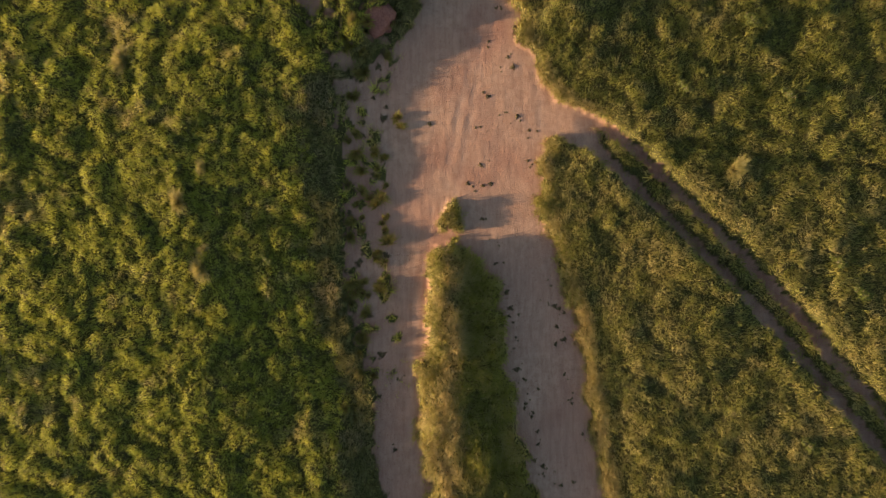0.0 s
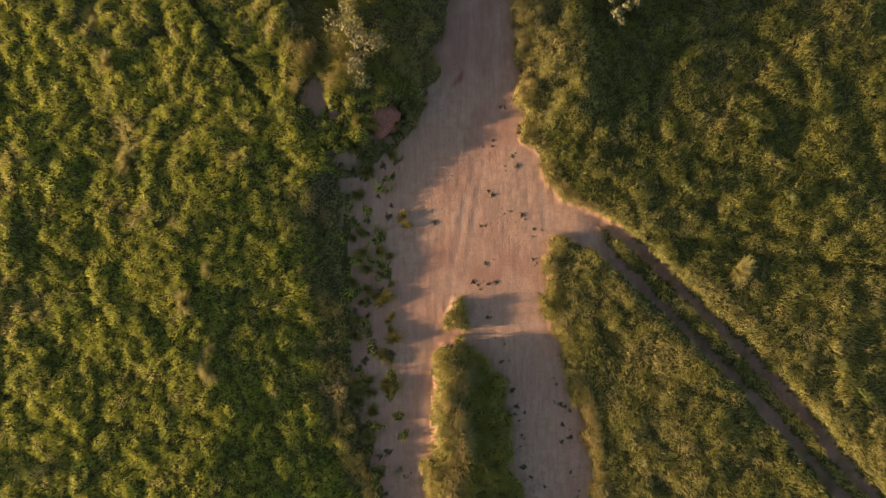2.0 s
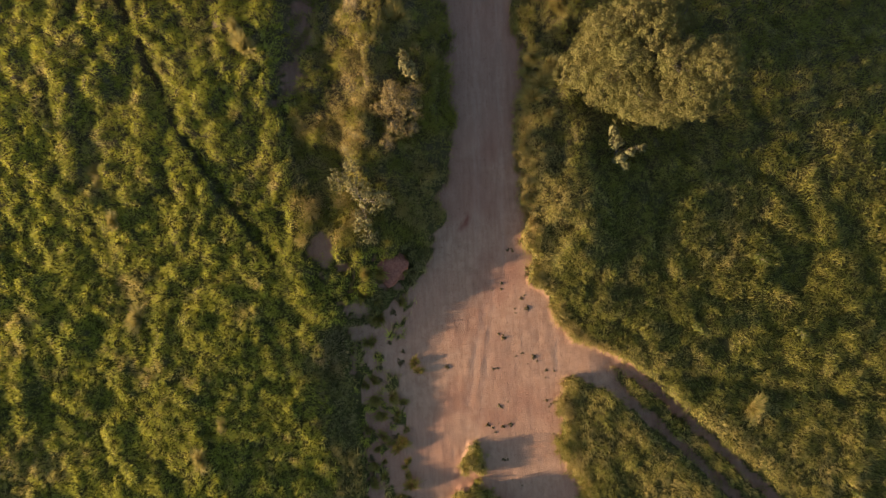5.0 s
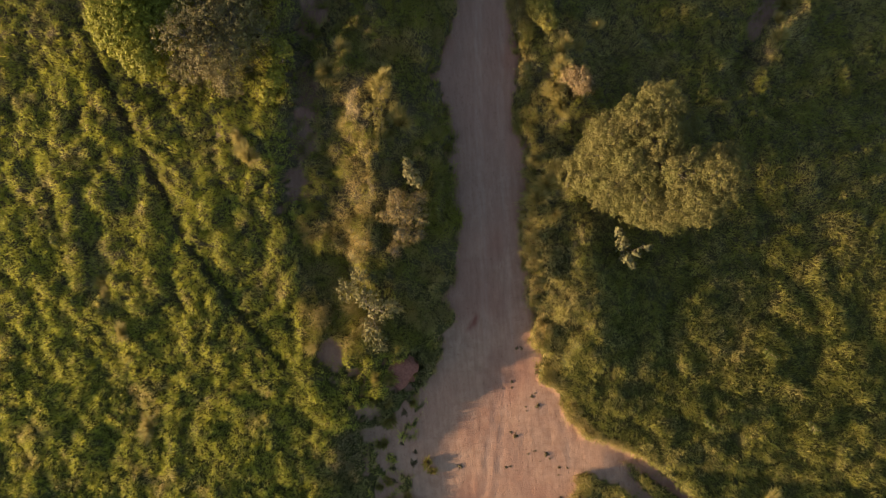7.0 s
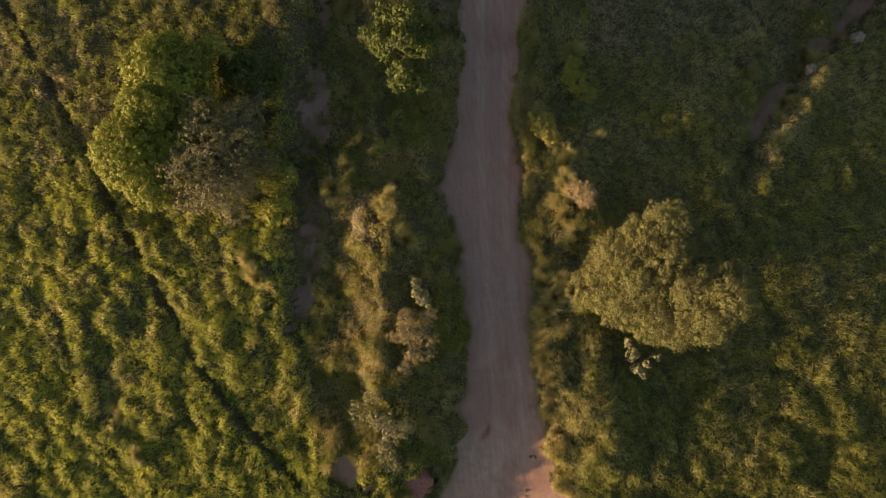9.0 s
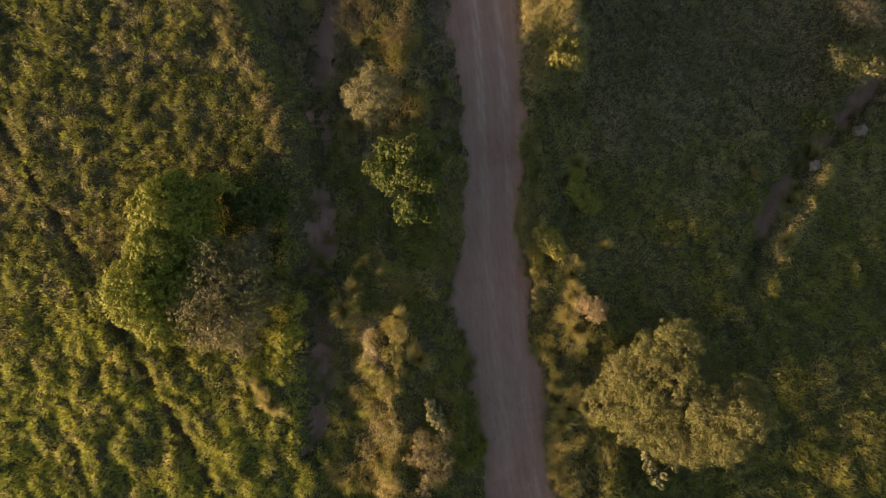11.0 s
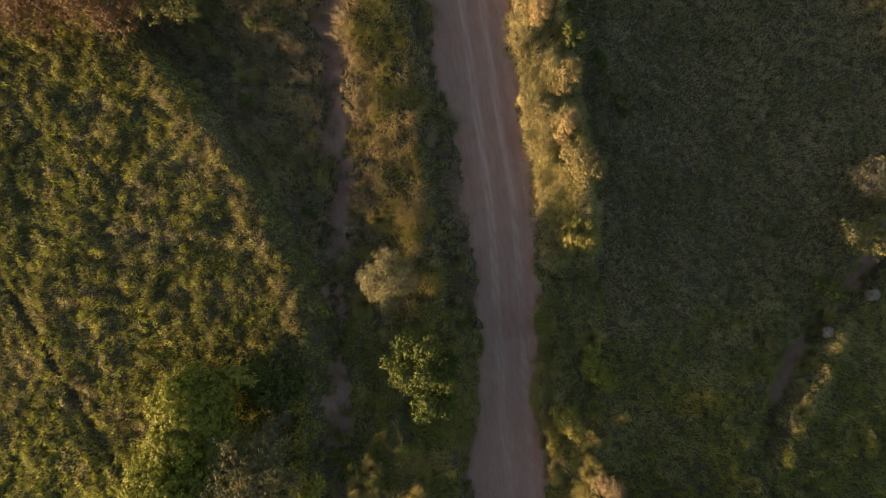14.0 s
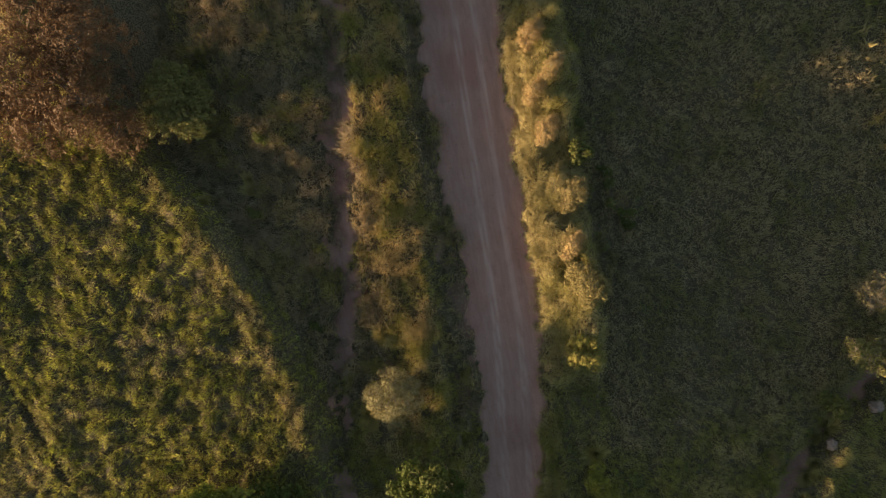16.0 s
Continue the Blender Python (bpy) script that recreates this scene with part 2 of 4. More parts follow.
def rut_at(x, y):
    """Pale wheel ruts: a pair along the road, and tyre treads over the junction."""
    sway = 0.12 * (noise2(x * 0.2, y, 3.0, 65) - 0.5)
    lines = np.zeros(np.shape(x))
    for edge, width in ((RUT_W, 0.11), (RUT_E, 0.09)):
        off = np.abs(x - along(y, edge) + sway)
        lines = np.maximum(lines, np.maximum(smooth(0.09, 0.02, np.abs(off - width)), 0.35 * smooth(0.34, 0.1, off)))
    lines = lines * smooth(9, 15, y) * smooth(-0.1, 0.5, np.minimum(x - along(y, LEFT), along(y, RIGHT) - x))
    near = (y < 13) & (y > -14)
    for line in TREADS:
        d = np.full(np.shape(x), 9.0)
        d[near] = distance(x[near] + 3 * sway[near], y[near], line)
        lines = np.maximum(lines, (0.35 + 0.9 * smooth(0.4, 0.6, noise2(x * 2.0, y, 0.32, 67))) * smooth(0.24, 0.06, d))
    return np.clip(lines, 0, 1)


def height_at(x, y, soil=None):
    s = soil_at(x, y) if soil is None else soil
    h = base_at(x, y) + smooth(0.75, 1.0, 1 - s) * (0.04 + relief_at(x, y) * lump_at(x, y))
    h = h + s * (0.02 * (fbm(x, y, 0.5, 51) - 0.5) + 0.010 * (noise2(x * 5, y * 0.9, 1.0, 57) - 0.5) + 0.014 * (noise2(x, y, 0.27, 58) - 0.5) + 0.06 * (fbm(x, y, 2.5, 54) - 0.5)) - 0.016 * s * rut_at(x, y)
    return h


# ---- mesh helpers ----
def mesh_of(name, verts, faces, material, attributes=None, shade=False, normals=None):
    """A mesh from an array of vertices and an array of faces that all have the same number of corners."""
    me = bpy.data.meshes.new(name)
    n, k = faces.shape
    me.vertices.add(len(verts))
    me.vertices.foreach_set("co", np.ascontiguousarray(verts, np.float32).ravel())
    me.loops.add(n * k)
    me.loops.foreach_set("vertex_index", np.ascontiguousarray(faces, np.int32).ravel())
    me.polygons.add(n)
    me.polygons.foreach_set("loop_start", np.arange(0, n * k, k, dtype=np.int32))
    if shade:
        me.polygons.foreach_set("use_smooth", np.ones(n, bool))
    for key, values in (attributes or {}).items():
        at = me.attributes.new(key, "FLOAT", "POINT")
        at.data.foreach_set("value", np.ascontiguousarray(values, np.float32))
    if normals is not None:
        at = me.attributes.new("custom_normal", "FLOAT_VECTOR", "POINT")
        at.data.foreach_set("vector", np.ascontiguousarray(normals, np.float32).ravel())
    me.update(calc_edges=True)
    me.materials.append(material)
    return me


def part(name, me, parent, label=""):
    ob = new(name, me)
    ob.parent = parent
    return tagged(ob, label)


def thing(name, place, label, category, group=""):
    ob = new(name)
    ob.empty_display_size = 0.2
    ob.matrix_basis = pose(*place)
    return tagged(ob, label, category, group)


def ground_z(x, y):
    return float(height_at(np.array([float(x)]), np.array([float(y)]))[0])


# ---- materials ----
def nodes_of(name):
    m = bpy.data.materials.new(name)
    m.use_nodes = True
    t = m.node_tree
    t.nodes.clear()
    return m, t, t.nodes.new("ShaderNodeOutputMaterial")


def add(t, kind, **values):
    n = t.nodes.new(kind)
    for key, v in values.items():
        n.inputs[key.replace("_", " ")].default_value = v
    return n


def mix(t, fac, a, b, blend="MIX"):
    n = t.nodes.new("ShaderNodeMix")
    n.data_type, n.blend_type = "RGBA", blend
    for k, v in ((0, fac), (6, a), (7, b)):
        if isinstance(v, (int, float)):
            n.inputs[k].default_value = v
        elif isinstance(v, tuple):
            n.inputs[k].default_value = (*v, 1)
        else:
            t.links.new(v, n.inputs[k])
    return n.outputs[2]


def ramp(t, value, a, b):
    n = t.nodes.new("ShaderNodeMapRange")
    t.links.new(value, n.inputs[0])
    n.inputs[1].default_value, n.inputs[2].default_value = a, b
    return n.outputs[0]


def noise_node(t, scale, detail=4.0, coord=None):
    n = add(t, "ShaderNodeTexNoise", Scale=scale, Detail=detail)
    if coord is not None:
        t.links.new(coord, n.inputs["Vector"])
    return n.outputs[0]


def attribute(t, key):
    n = t.nodes.new("ShaderNodeAttribute")
    n.attribute_name = key
    return n.outputs["Fac"]


def position(t):
    return t.nodes.new("ShaderNodeNewGeometry").outputs["Position"]


def leafy(name, fresh, deep, dry, through=0.35, rough=0.6, tufted=False):
    """Leaf or blade: from deep to fresh by chance leaf by leaf, and to dry by its 'dry' attribute; lets light through."""
    m, t, out = nodes_of(name)
    geo = t.nodes.new("ShaderNodeNewGeometry")
    patch = ramp(t, noise_node(t, 0.35, 4, geo.outputs["Position"]), 0.35, 0.65)
    chance = geo.outputs["Random Per Island"]
    if tufted:
        both = t.nodes.new("ShaderNodeMath")
        both.operation = "MULTIPLY_ADD"
        t.links.new(attribute(t, "tone"), both.inputs[0])
        t.links.new(chance, both.inputs[2])
        both.inputs[1].default_value = 1.5
        chance = ramp(t, both.outputs[0], 0.2, 2.3)
    green = mix(t, chance, deep, fresh)
    green = mix(t, patch, green, mix(t, 0.5, green, fresh))
    colour = mix(t, attribute(t, "dry"), green, dry)
    body = add(t, "ShaderNodeBsdfPrincipled", Roughness=rough)
    body.inputs["Specular IOR Level"].default_value = 0.12
    t.links.new(colour, body.inputs["Base Color"])
    glow = t.nodes.new("ShaderNodeBsdfTranslucent")
    t.links.new(colour, glow.inputs["Color"])
    both = add(t, "ShaderNodeMixShader", Fac=through)
    t.links.new(body.outputs[0], both.inputs[1])
    t.links.new(glow.outputs[0], both.inputs[2])
    t.links.new(both.outputs[0], out.inputs[0])
    return m


def ground_material():
    m, t, out = nodes_of("earth")
    p = position(t)
    broad, mid, fine = noise_node(t, 0.25, 5, p), noise_node(t, 2.2, 6, p), noise_node(t, 26.0, 6, p)
    sand = mix(t, ramp(t, mid, 0.35, 0.68), (0.36, 0.20, 0.13), (0.49, 0.295, 0.20))
    sand = mix(t, ramp(t, broad, 0.42, 0.62), sand, (0.40, 0.21, 0.14))
    sand = mix(t, ramp(t, fine, 0.35, 0.75), sand, mix(t, 0.5, sand, (0.57, 0.39, 0.28)))
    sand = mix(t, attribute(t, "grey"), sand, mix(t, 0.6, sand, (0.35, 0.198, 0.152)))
    stretch = t.nodes.new("ShaderNodeVectorMath")
    stretch.operation = "MULTIPLY"
    stretch.inputs[1].default_value = (5.0, 0.8, 1.0)
    t.links.new(p, stretch.inputs[0])
    streak = noise_node(t, 1.0, 5, stretch.outputs[0])
    sand = mix(t, ramp(t, streak, 0.40, 0.66), sand, mix(t, 0.28, sand, (0.22, 0.115, 0.08)))
    clods = noise_node(t, 7.5, 3, p)
    sand = mix(t, ramp(t, clods, 0.60, 0.72), sand, mix(t, 0.5, sand, (0.20, 0.11, 0.075)))
    grit = noise_node(t, 48.0, 3, p)
    sand = mix(t, ramp(t, grit, 0.57, 0.70), sand, mix(t, 0.45, sand, (0.19, 0.11, 0.08)))
    sand = mix(t, attribute(t, "rut"), sand, (0.56, 0.40, 0.31))
    sand = mix(t, attribute(t, "red"), sand, (0.20, 0.05, 0.035))
    litter = noise_node(t, 13.0, 4, p)
    thatch = mix(t, ramp(t, litter, 0.38, 0.62), (0.036, 0.040, 0.012), (0.125, 0.118, 0.028))
    thatch = mix(t, ramp(t, mid, 0.35, 0.65), thatch, mix(t, 0.5, thatch, (0.10, 0.072, 0.034)))
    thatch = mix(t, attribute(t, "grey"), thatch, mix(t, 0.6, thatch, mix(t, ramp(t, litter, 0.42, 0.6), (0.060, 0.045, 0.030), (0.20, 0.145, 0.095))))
    colour = mix(t, ramp(t, attribute(t, "soil"), 0.35, 0.75), thatch, sand)
    body = add(t, "ShaderNodeBsdfPrincipled", Roughness=0.95)
    body.inputs["Specular IOR Level"].default_value = 0.15
    t.links.new(colour, body.inputs["Base Color"])
    bump = add(t, "ShaderNodeBump", Strength=1.0, Distance=0.045)
    t.links.new(mix(t, 0.12, mix(t, 0.2, mix(t, 0.55, mid, fine), streak), ramp(t, clods, 0.72, 0.58)), bump.inputs["Height"])
    t.links.new(bump.outputs[0], body.inputs["Normal"])
    t.links.new(body.outputs[0], out.inputs[0])
    return m


def bark(name, a, b):
    m, t, out = nodes_of(name)
    p = position(t)
    body = add(t, "ShaderNodeBsdfPrincipled", Roughness=0.9)
    t.links.new(mix(t, ramp(t, noise_node(t, 9.0, 6, p), 0.35, 0.65), a, b), body.inputs["Base Color"])
    bump = add(t, "ShaderNodeBump", Strength=0.6, Distance=0.02)
    t.links.new(noise_node(t, 30.0, 5, p), bump.inputs["Height"])
    t.links.new(bump.outputs[0], body.inputs["Normal"])
    t.links.new(body.outputs[0], out.inputs[0])
    return m


EARTH = ground_material()
STRAW = (0.58, 0.44, 0.19)
GRASS = leafy("grass_blade", (0.59, 0.575, 0.075), (0.15, 0.185, 0.030), STRAW, 0.42, 0.6, True)
FIELD = leafy("field_blade", (0.36, 0.345, 0.060), (0.11, 0.12, 0.030), (0.50, 0.40, 0.15), 0.38, 0.6, True)
ISLAND = leafy("island_blade", (0.40, 0.37, 0.055), (0.14, 0.16, 0.026), (0.56, 0.42, 0.19), 0.40, 0.6, True)
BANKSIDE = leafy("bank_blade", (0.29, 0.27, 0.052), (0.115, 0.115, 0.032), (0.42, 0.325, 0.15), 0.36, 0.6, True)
GOLD = leafy("gold_blade", (0.40, 0.36, 0.09), (0.20, 0.175, 0.05), (0.53, 0.43, 0.19), 0.36, 0.6, True)
OCHRE = leafy("ochre_blade", (0.38, 0.36, 0.055), (0.13, 0.135, 0.034), (0.54, 0.39, 0.165), 0.36, 0.6, True)
# greyer blade: colours the fringe weeds, and paints shade into the lower field
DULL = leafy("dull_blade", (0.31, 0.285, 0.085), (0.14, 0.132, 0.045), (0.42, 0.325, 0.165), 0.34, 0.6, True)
DEAD = leafy("dead_blade", (0.29, 0.23, 0.115), (0.14, 0.115, 0.06), (0.40, 0.295, 0.165), 0.3, 0.7, True)
PLUME = leafy("plume_blade", (0.42, 0.365, 0.11), (0.22, 0.215, 0.05), (0.47, 0.36, 0.17), 0.35)
WEED = leafy("weed_leaf", (0.20, 0.17, 0.075), (0.11, 0.10, 0.05), (0.27, 0.175, 0.10), 0.3)
CLUMP = leafy("clump_leaf", (0.34, 0.30, 0.06), (0.12, 0.11, 0.03), (0.40, 0.30, 0.13), 0.35)
OLIVE = leafy("olive_leaf", (0.185, 0.18, 0.050), (0.10, 0.10, 0.036), (0.28, 0.20, 0.09), 0.25)
GREEN = leafy("green_leaf", (0.315, 0.305, 0.038), (0.085, 0.092, 0.014), (0.28, 0.22, 0.07), 0.20)
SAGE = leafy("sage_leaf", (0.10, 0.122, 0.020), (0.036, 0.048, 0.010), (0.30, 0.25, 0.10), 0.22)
PALE = leafy("pale_leaf", (0.30, 0.25, 0.095), (0.11, 0.095, 0.038), (0.40, 0.27, 0.12), 0.22)
ROSY = leafy("rosy_leaf", (0.29, 0.22, 0.10), (0.15, 0.105, 0.055), (0.42, 0.285, 0.16), 0.3)
SILVER = leafy("silver_leaf", (0.235, 0.215, 0.095), (0.09, 0.088, 0.042), (0.36, 0.28, 0.13), 0.2)
ASH = leafy("ash_leaf", (0.19, 0.175, 0.055), (0.055, 0.053, 0.02), (0.36, 0.27, 0.14), 0.20)
RUSSET = leafy("russet_leaf", (0.16, 0.092, 0.045), (0.05, 0.036, 0.02), (0.22, 0.125, 0.06), 0.28)
BARK = bark("bark", (0.10, 0.08, 0.06), (0.20, 0.165, 0.13))
PALE_BARK = bark("pale_bark", (0.20, 0.165, 0.12), (0.34, 0.285, 0.21))
TWIG = bark("twig_bark", (0.10, 0.085, 0.058), (0.20, 0.17, 0.12))
REDCLAY = bark("red_clay", (0.22, 0.075, 0.05), (0.32, 0.13, 0.09))
STONE = bark("stone", (0.20, 0.14, 0.105), (0.30, 0.22, 0.165))


# ---- the ground: one sheet to the horizon, dense where the camera passes ----
def spaced(bands):
    out = []
    for a, b, step in bands:
        out.append(np.arange(a, b - 1e-6, step))
    return np.concatenate(out + [np.array([bands[-1][1]])])


xs = spaced([(-1600, -160, 180), (-160, -60, 12), (-60, -30, 1.5), (-30, -8, 0.24), (-8, 8, 0.13), (8, 23, 0.19), (23, 28, 0.3), (28, 60, 1.6), (60, 160, 12.5), (160, 1600, 180)])
ys = spaced([(-1600, -160, 180), (-160, -50, 11), (-50, -18, 1.6), (-18, 68, 0.2), (68, 104, 1.5), (104, 160, 11), (160, 1600, 180)])
gx, gy = np.meshgrid(xs, ys)
gx, gy = gx.ravel(), gy.ravel()
g_soil = soil_at(gx, gy)
gz = height_at(gx, gy, g_soil)
nx = len(xs)
cell = (np.arange(len(ys) - 1)[:, None] * nx + np.arange(nx - 1)[None, :]).ravel()
quads = np.stack([cell, cell + 1, cell + nx + 1, cell + nx], 1)
g_red = 0.75 * smooth(0.45, 0.1, np.hypot((gx + 1.15) * 1.5 - 0.35 * (gy - 14.1), (gy - 14.1) * 0.55) + 0.5 * (noise2(gx, gy, 0.3, 61) - 0.4))
g_red = np.maximum(g_red, 0.22 * smooth(0.52, 0.72, fbm(gx, gy, 2.2, 62)))
g_rut = (0.32 + 0.35 * smooth(30, 42, gy)) * rut_at(gx, gy) * (0.35 + 0.65 * noise2(gx * 3, gy * 0.4, 0.7, 63))
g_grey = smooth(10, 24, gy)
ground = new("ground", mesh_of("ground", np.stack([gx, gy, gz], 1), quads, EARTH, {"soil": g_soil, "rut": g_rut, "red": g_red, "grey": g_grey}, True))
tagged(ground, "pinkish sandy dirt road and uneven grassy pasture ground", "ground", kind="structure")



def sheet(name, label, inside):
    """A part of the ground that is a thing of its own: the same surface, 6 mm over it."""
    mid = quads[inside(gx[quads].mean(1), gy[quads].mean(1)) & (g_soil[quads].mean(1) > 0.5)]
    used, index = np.unique(mid, return_inverse=True)
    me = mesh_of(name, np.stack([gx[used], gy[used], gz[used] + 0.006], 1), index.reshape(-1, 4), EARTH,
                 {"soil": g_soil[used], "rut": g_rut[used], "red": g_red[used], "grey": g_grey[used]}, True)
    return tagged(new(name, me), label, name.replace("_", " "), kind="structure")


sheet("road", "sandy pinkish dirt road with wheel ruts", lambda x, y: (x > along(y, LEFT) - 0.5) & (x < along(y, RIGHT) + 0.5) & (y > -60) & (y < 110))
sheet("farm_track", "sunken two-rut farm track through the grass", lambda x, y: (distance(x, y, FARM_TRACK) < 1.2) & (x > along(y, RIGHT) + 0.5))
sheet("trail", "narrow bare foot trail beside the bank", lambda x, y: (distance(x, y, TRAIL) < 1.3) & (x < along(y, LEFT) - 0.5))


# ---- grass: joined blades ----
BLADES = 10
SOFT_LIE, SOFT_TUFT, SOFT_BLADE = 0.50, 0.30, 0.90


def tufts(rng, x, y, z, length, dry, leafy_part, width, slope):
    """Small tufts of BLADES blades, one triangle each, with 'dry' and 'tone' of the tuft at each corner.
    leafy_part: 0 for blades that rise from the foot, 1 for short leaves spread over the tuft's height."""
    m = len(x)
    tone = np.clip(0.5 + 1.7 * (0.6 * noise2(x, y, 0.42, 3) + 0.4 * noise2(x, y, 0.2, 4) - 0.5) + rng.normal(0, 0.12, m), 0, 1)
    lie = np.repeat(slope, BLADES, axis=0)
    cx, cy = np.repeat(x, BLADES), np.repeat(y, BLADES)
    # neighbouring tufts lean much the same way, as wind and weight have laid them
    lean_a, lean_r = 9.0 * noise2(x, y, 2.6, 5) + rng.normal(0, 0.7, m), rng.uniform(0.05, 0.6, m)
    x, y, z, length, dry, tone, lean_a, lean_r = (np.repeat(v, BLADES) for v in (x, y, z, length, dry, tone, lean_a, lean_r))
    n = len(x)
    a, b = rng.uniform(0, 2 * math.pi, n), rng.uniform(0, 2 * math.pi, n)
    rise = rng.random(n) * leafy_part
    q = 0.15 * np.sqrt(rng.random(n)) * (1 - 0.4 * rise)
    x, y, z = x + q * np.cos(a), y + q * np.sin(a), z + 0.75 * rise * length
    a = a + rng.normal(0, 0.7, n)
    length = length * rng.uniform(0.6, 1.2, n) * (1 - 0.42 * leafy_part)
    width = rng.uniform(0.65, 1.35, n) * width
    out = rng.uniform(0.3, 0.9, n)
    dx, dy = out * np.cos(a) + lean_r * np.cos(lean_a), out * np.sin(a) + lean_r * np.sin(lean_a)
    up = np.sqrt(np.maximum(1 - np.minimum(dx * dx + dy * dy, 0.92), 0.06)) * np.where(rng.random(n) < 0.25 * leafy_part, -0.4, 1)
    v = np.empty((n, 3, 3), np.float32)
    wx, wy, wz = 0.5 * width * np.cos(b), 0.5 * width * np.sin(b), 0.25 * width * rng.normal(0, 1, n) * leafy_part
    v[:, 0] = np.stack([x - wx, y - wy, z - wz - 0.02], 1)
    v[:, 1] = np.stack([x + wx, y + wy, z + wz - 0.02], 1)
    v[:, 2] = np.stack([x + length * dx, y + length * dy, z + length * up], 1)
    flat = np.cross(v[:, 1] - v[:, 0], v[:, 2] - v[:, 0])
    turned = flat[:, 2] < 0
    v[turned, 0], v[turned, 1] = v[turned, 1], v[turned, 0].copy()
    flat[turned] *= -1
    flat /= np.linalg.norm(flat, axis=1)[:, None] + 1e-9
    # light falls on the blades as on the soft top of their tuft
    round_top = np.stack([v[:, :, 0] - cx[:, None], v[:, :, 1] - cy[:, None], np.full((n, 3), 0.12)], 2) / 0.2
    nrm = SOFT_LIE * lie[:, None] + SOFT_TUFT * round_top + SOFT_BLADE * flat[:, None]
    nrm /= np.linalg.norm(nrm, axis=2)[:, :, None] + 1e-9
    dry = np.clip(dry + rng.normal(0, 0.1, n), 0, 1)
    return v.reshape(-1, 3), np.arange(3 * n).reshape(-1, 3), np.repeat(dry, 3), np.repeat(tone, 3), nrm.reshape(-1, 3)


def turf(rng, x0, x1, y0, y1, per_m2):
    n = int((x1 - x0) * (y1 - y0) * per_m2 / BLADES)
    x, y = rng.uniform(x0, x1, n), rng.uniform(y0, y1, n)
    s = soil_at(x, y)
    keep = rng.random(n) > smooth(0.45, 0.99, s)
    x, y, s = x[keep], y[keep], s[keep]
    return x, y, s


def pasture(name, label, x0, x1, y0, y1, per_m2, seed, leafy_part, width, chosen, style, material=None):
    rng = np.random.default_rng(seed)
    x, y, s = turf(rng, x0, x1, y0, y1, per_m2)
    k = chosen(x, y)
    x, y, s = x[k], y[k], s[k]
    z = height_at(x, y, s)
    length, dry, k = style(rng, x, y)
    high = smooth(0.15, 0.6, lump_at(x, y))
    keep = rng.random(len(x)) < k * (0.38 + 0.62 * high)
    length = length * (0.8 + 0.35 * high)
    x, y, z, s, length, dry = x[keep], y[keep], z[keep], s[keep], length[keep], dry[keep]
    length = length * (1 - 0.4 * s) * rng.uniform(0.5, 1.5, len(x))
    dry = np.clip(dry + rng.normal(0, 0.2, len(x)), 0, 1)
    gap = 0.15
    slope = np.stack([z - height_at(x + gap, y, s), z - height_at(x, y + gap, s), np.full(len(x), gap)], 1)
    slope /= np.linalg.norm(slope, axis=1)[:, None]
    v, f, d, tone, nrm = tufts(rng, x, y, z, length, dry, leafy_part, width, slope)
    return tagged(new(name, mesh_of(name, v, f, material or GRASS, {"dry": d, "tone": tone}, True, nrm)), label, "grass", kind="stuff")


def dryness(x, y, seed, low, high):
    return smooth(low, high, 0.6 * fbm(x, y, 2.4, seed) + 0.4 * noise2(x, y, 0.55, seed + 7))


def left_style(rng, x, y):
    dry = 0.6 * dryness(x, y, 71, 0.52, 0.80) + 0.08 * smooth(24, 42, y)
    crest = np.exp(-((along(y, BANK) - x - 1.3 + 1.2 * (fbm(x, y, 1.8, 69) - 0.5)) / 0.75) ** 2) * smooth(34, 38, y) * (0.25 + 0.75 * smooth(0.38, 0.6, fbm(x, y, 1.3, 52)))
    thin = smooth(26, 38, y) * (1 - crest) * smooth(0.62, 0.38, fbm(x, y, 1.1, 73))
    return 0.165 + 0.08 * noise2(x, y, 1.3, 72), dry + 0.03 + 0.75 * crest, 1 - 0.5 * thin


def strip_style(rng, x, y):
    dry = 0.08 + 0.22 * smooth(34, 38, y) + (0.55 + 0.25 * smooth(33, 38, y)) * dryness(x, y, 74, 0.44, 0.66)
    sparse = 1 - 0.75 * smooth(-2.2, -1.2, x - along(y, LEFT)) * smooth(34, 38, y) * smooth(48, 44, y)
    return 0.24 + 0.2 * smooth(0.45, 0.7, fbm(x, y, 1.4, 75)) + 0.10 * smooth(35, 39, y), dry, sparse * (0.28 + 0.72 * smooth(0.38, 0.58, fbm(x, y, 0.8, 76)))


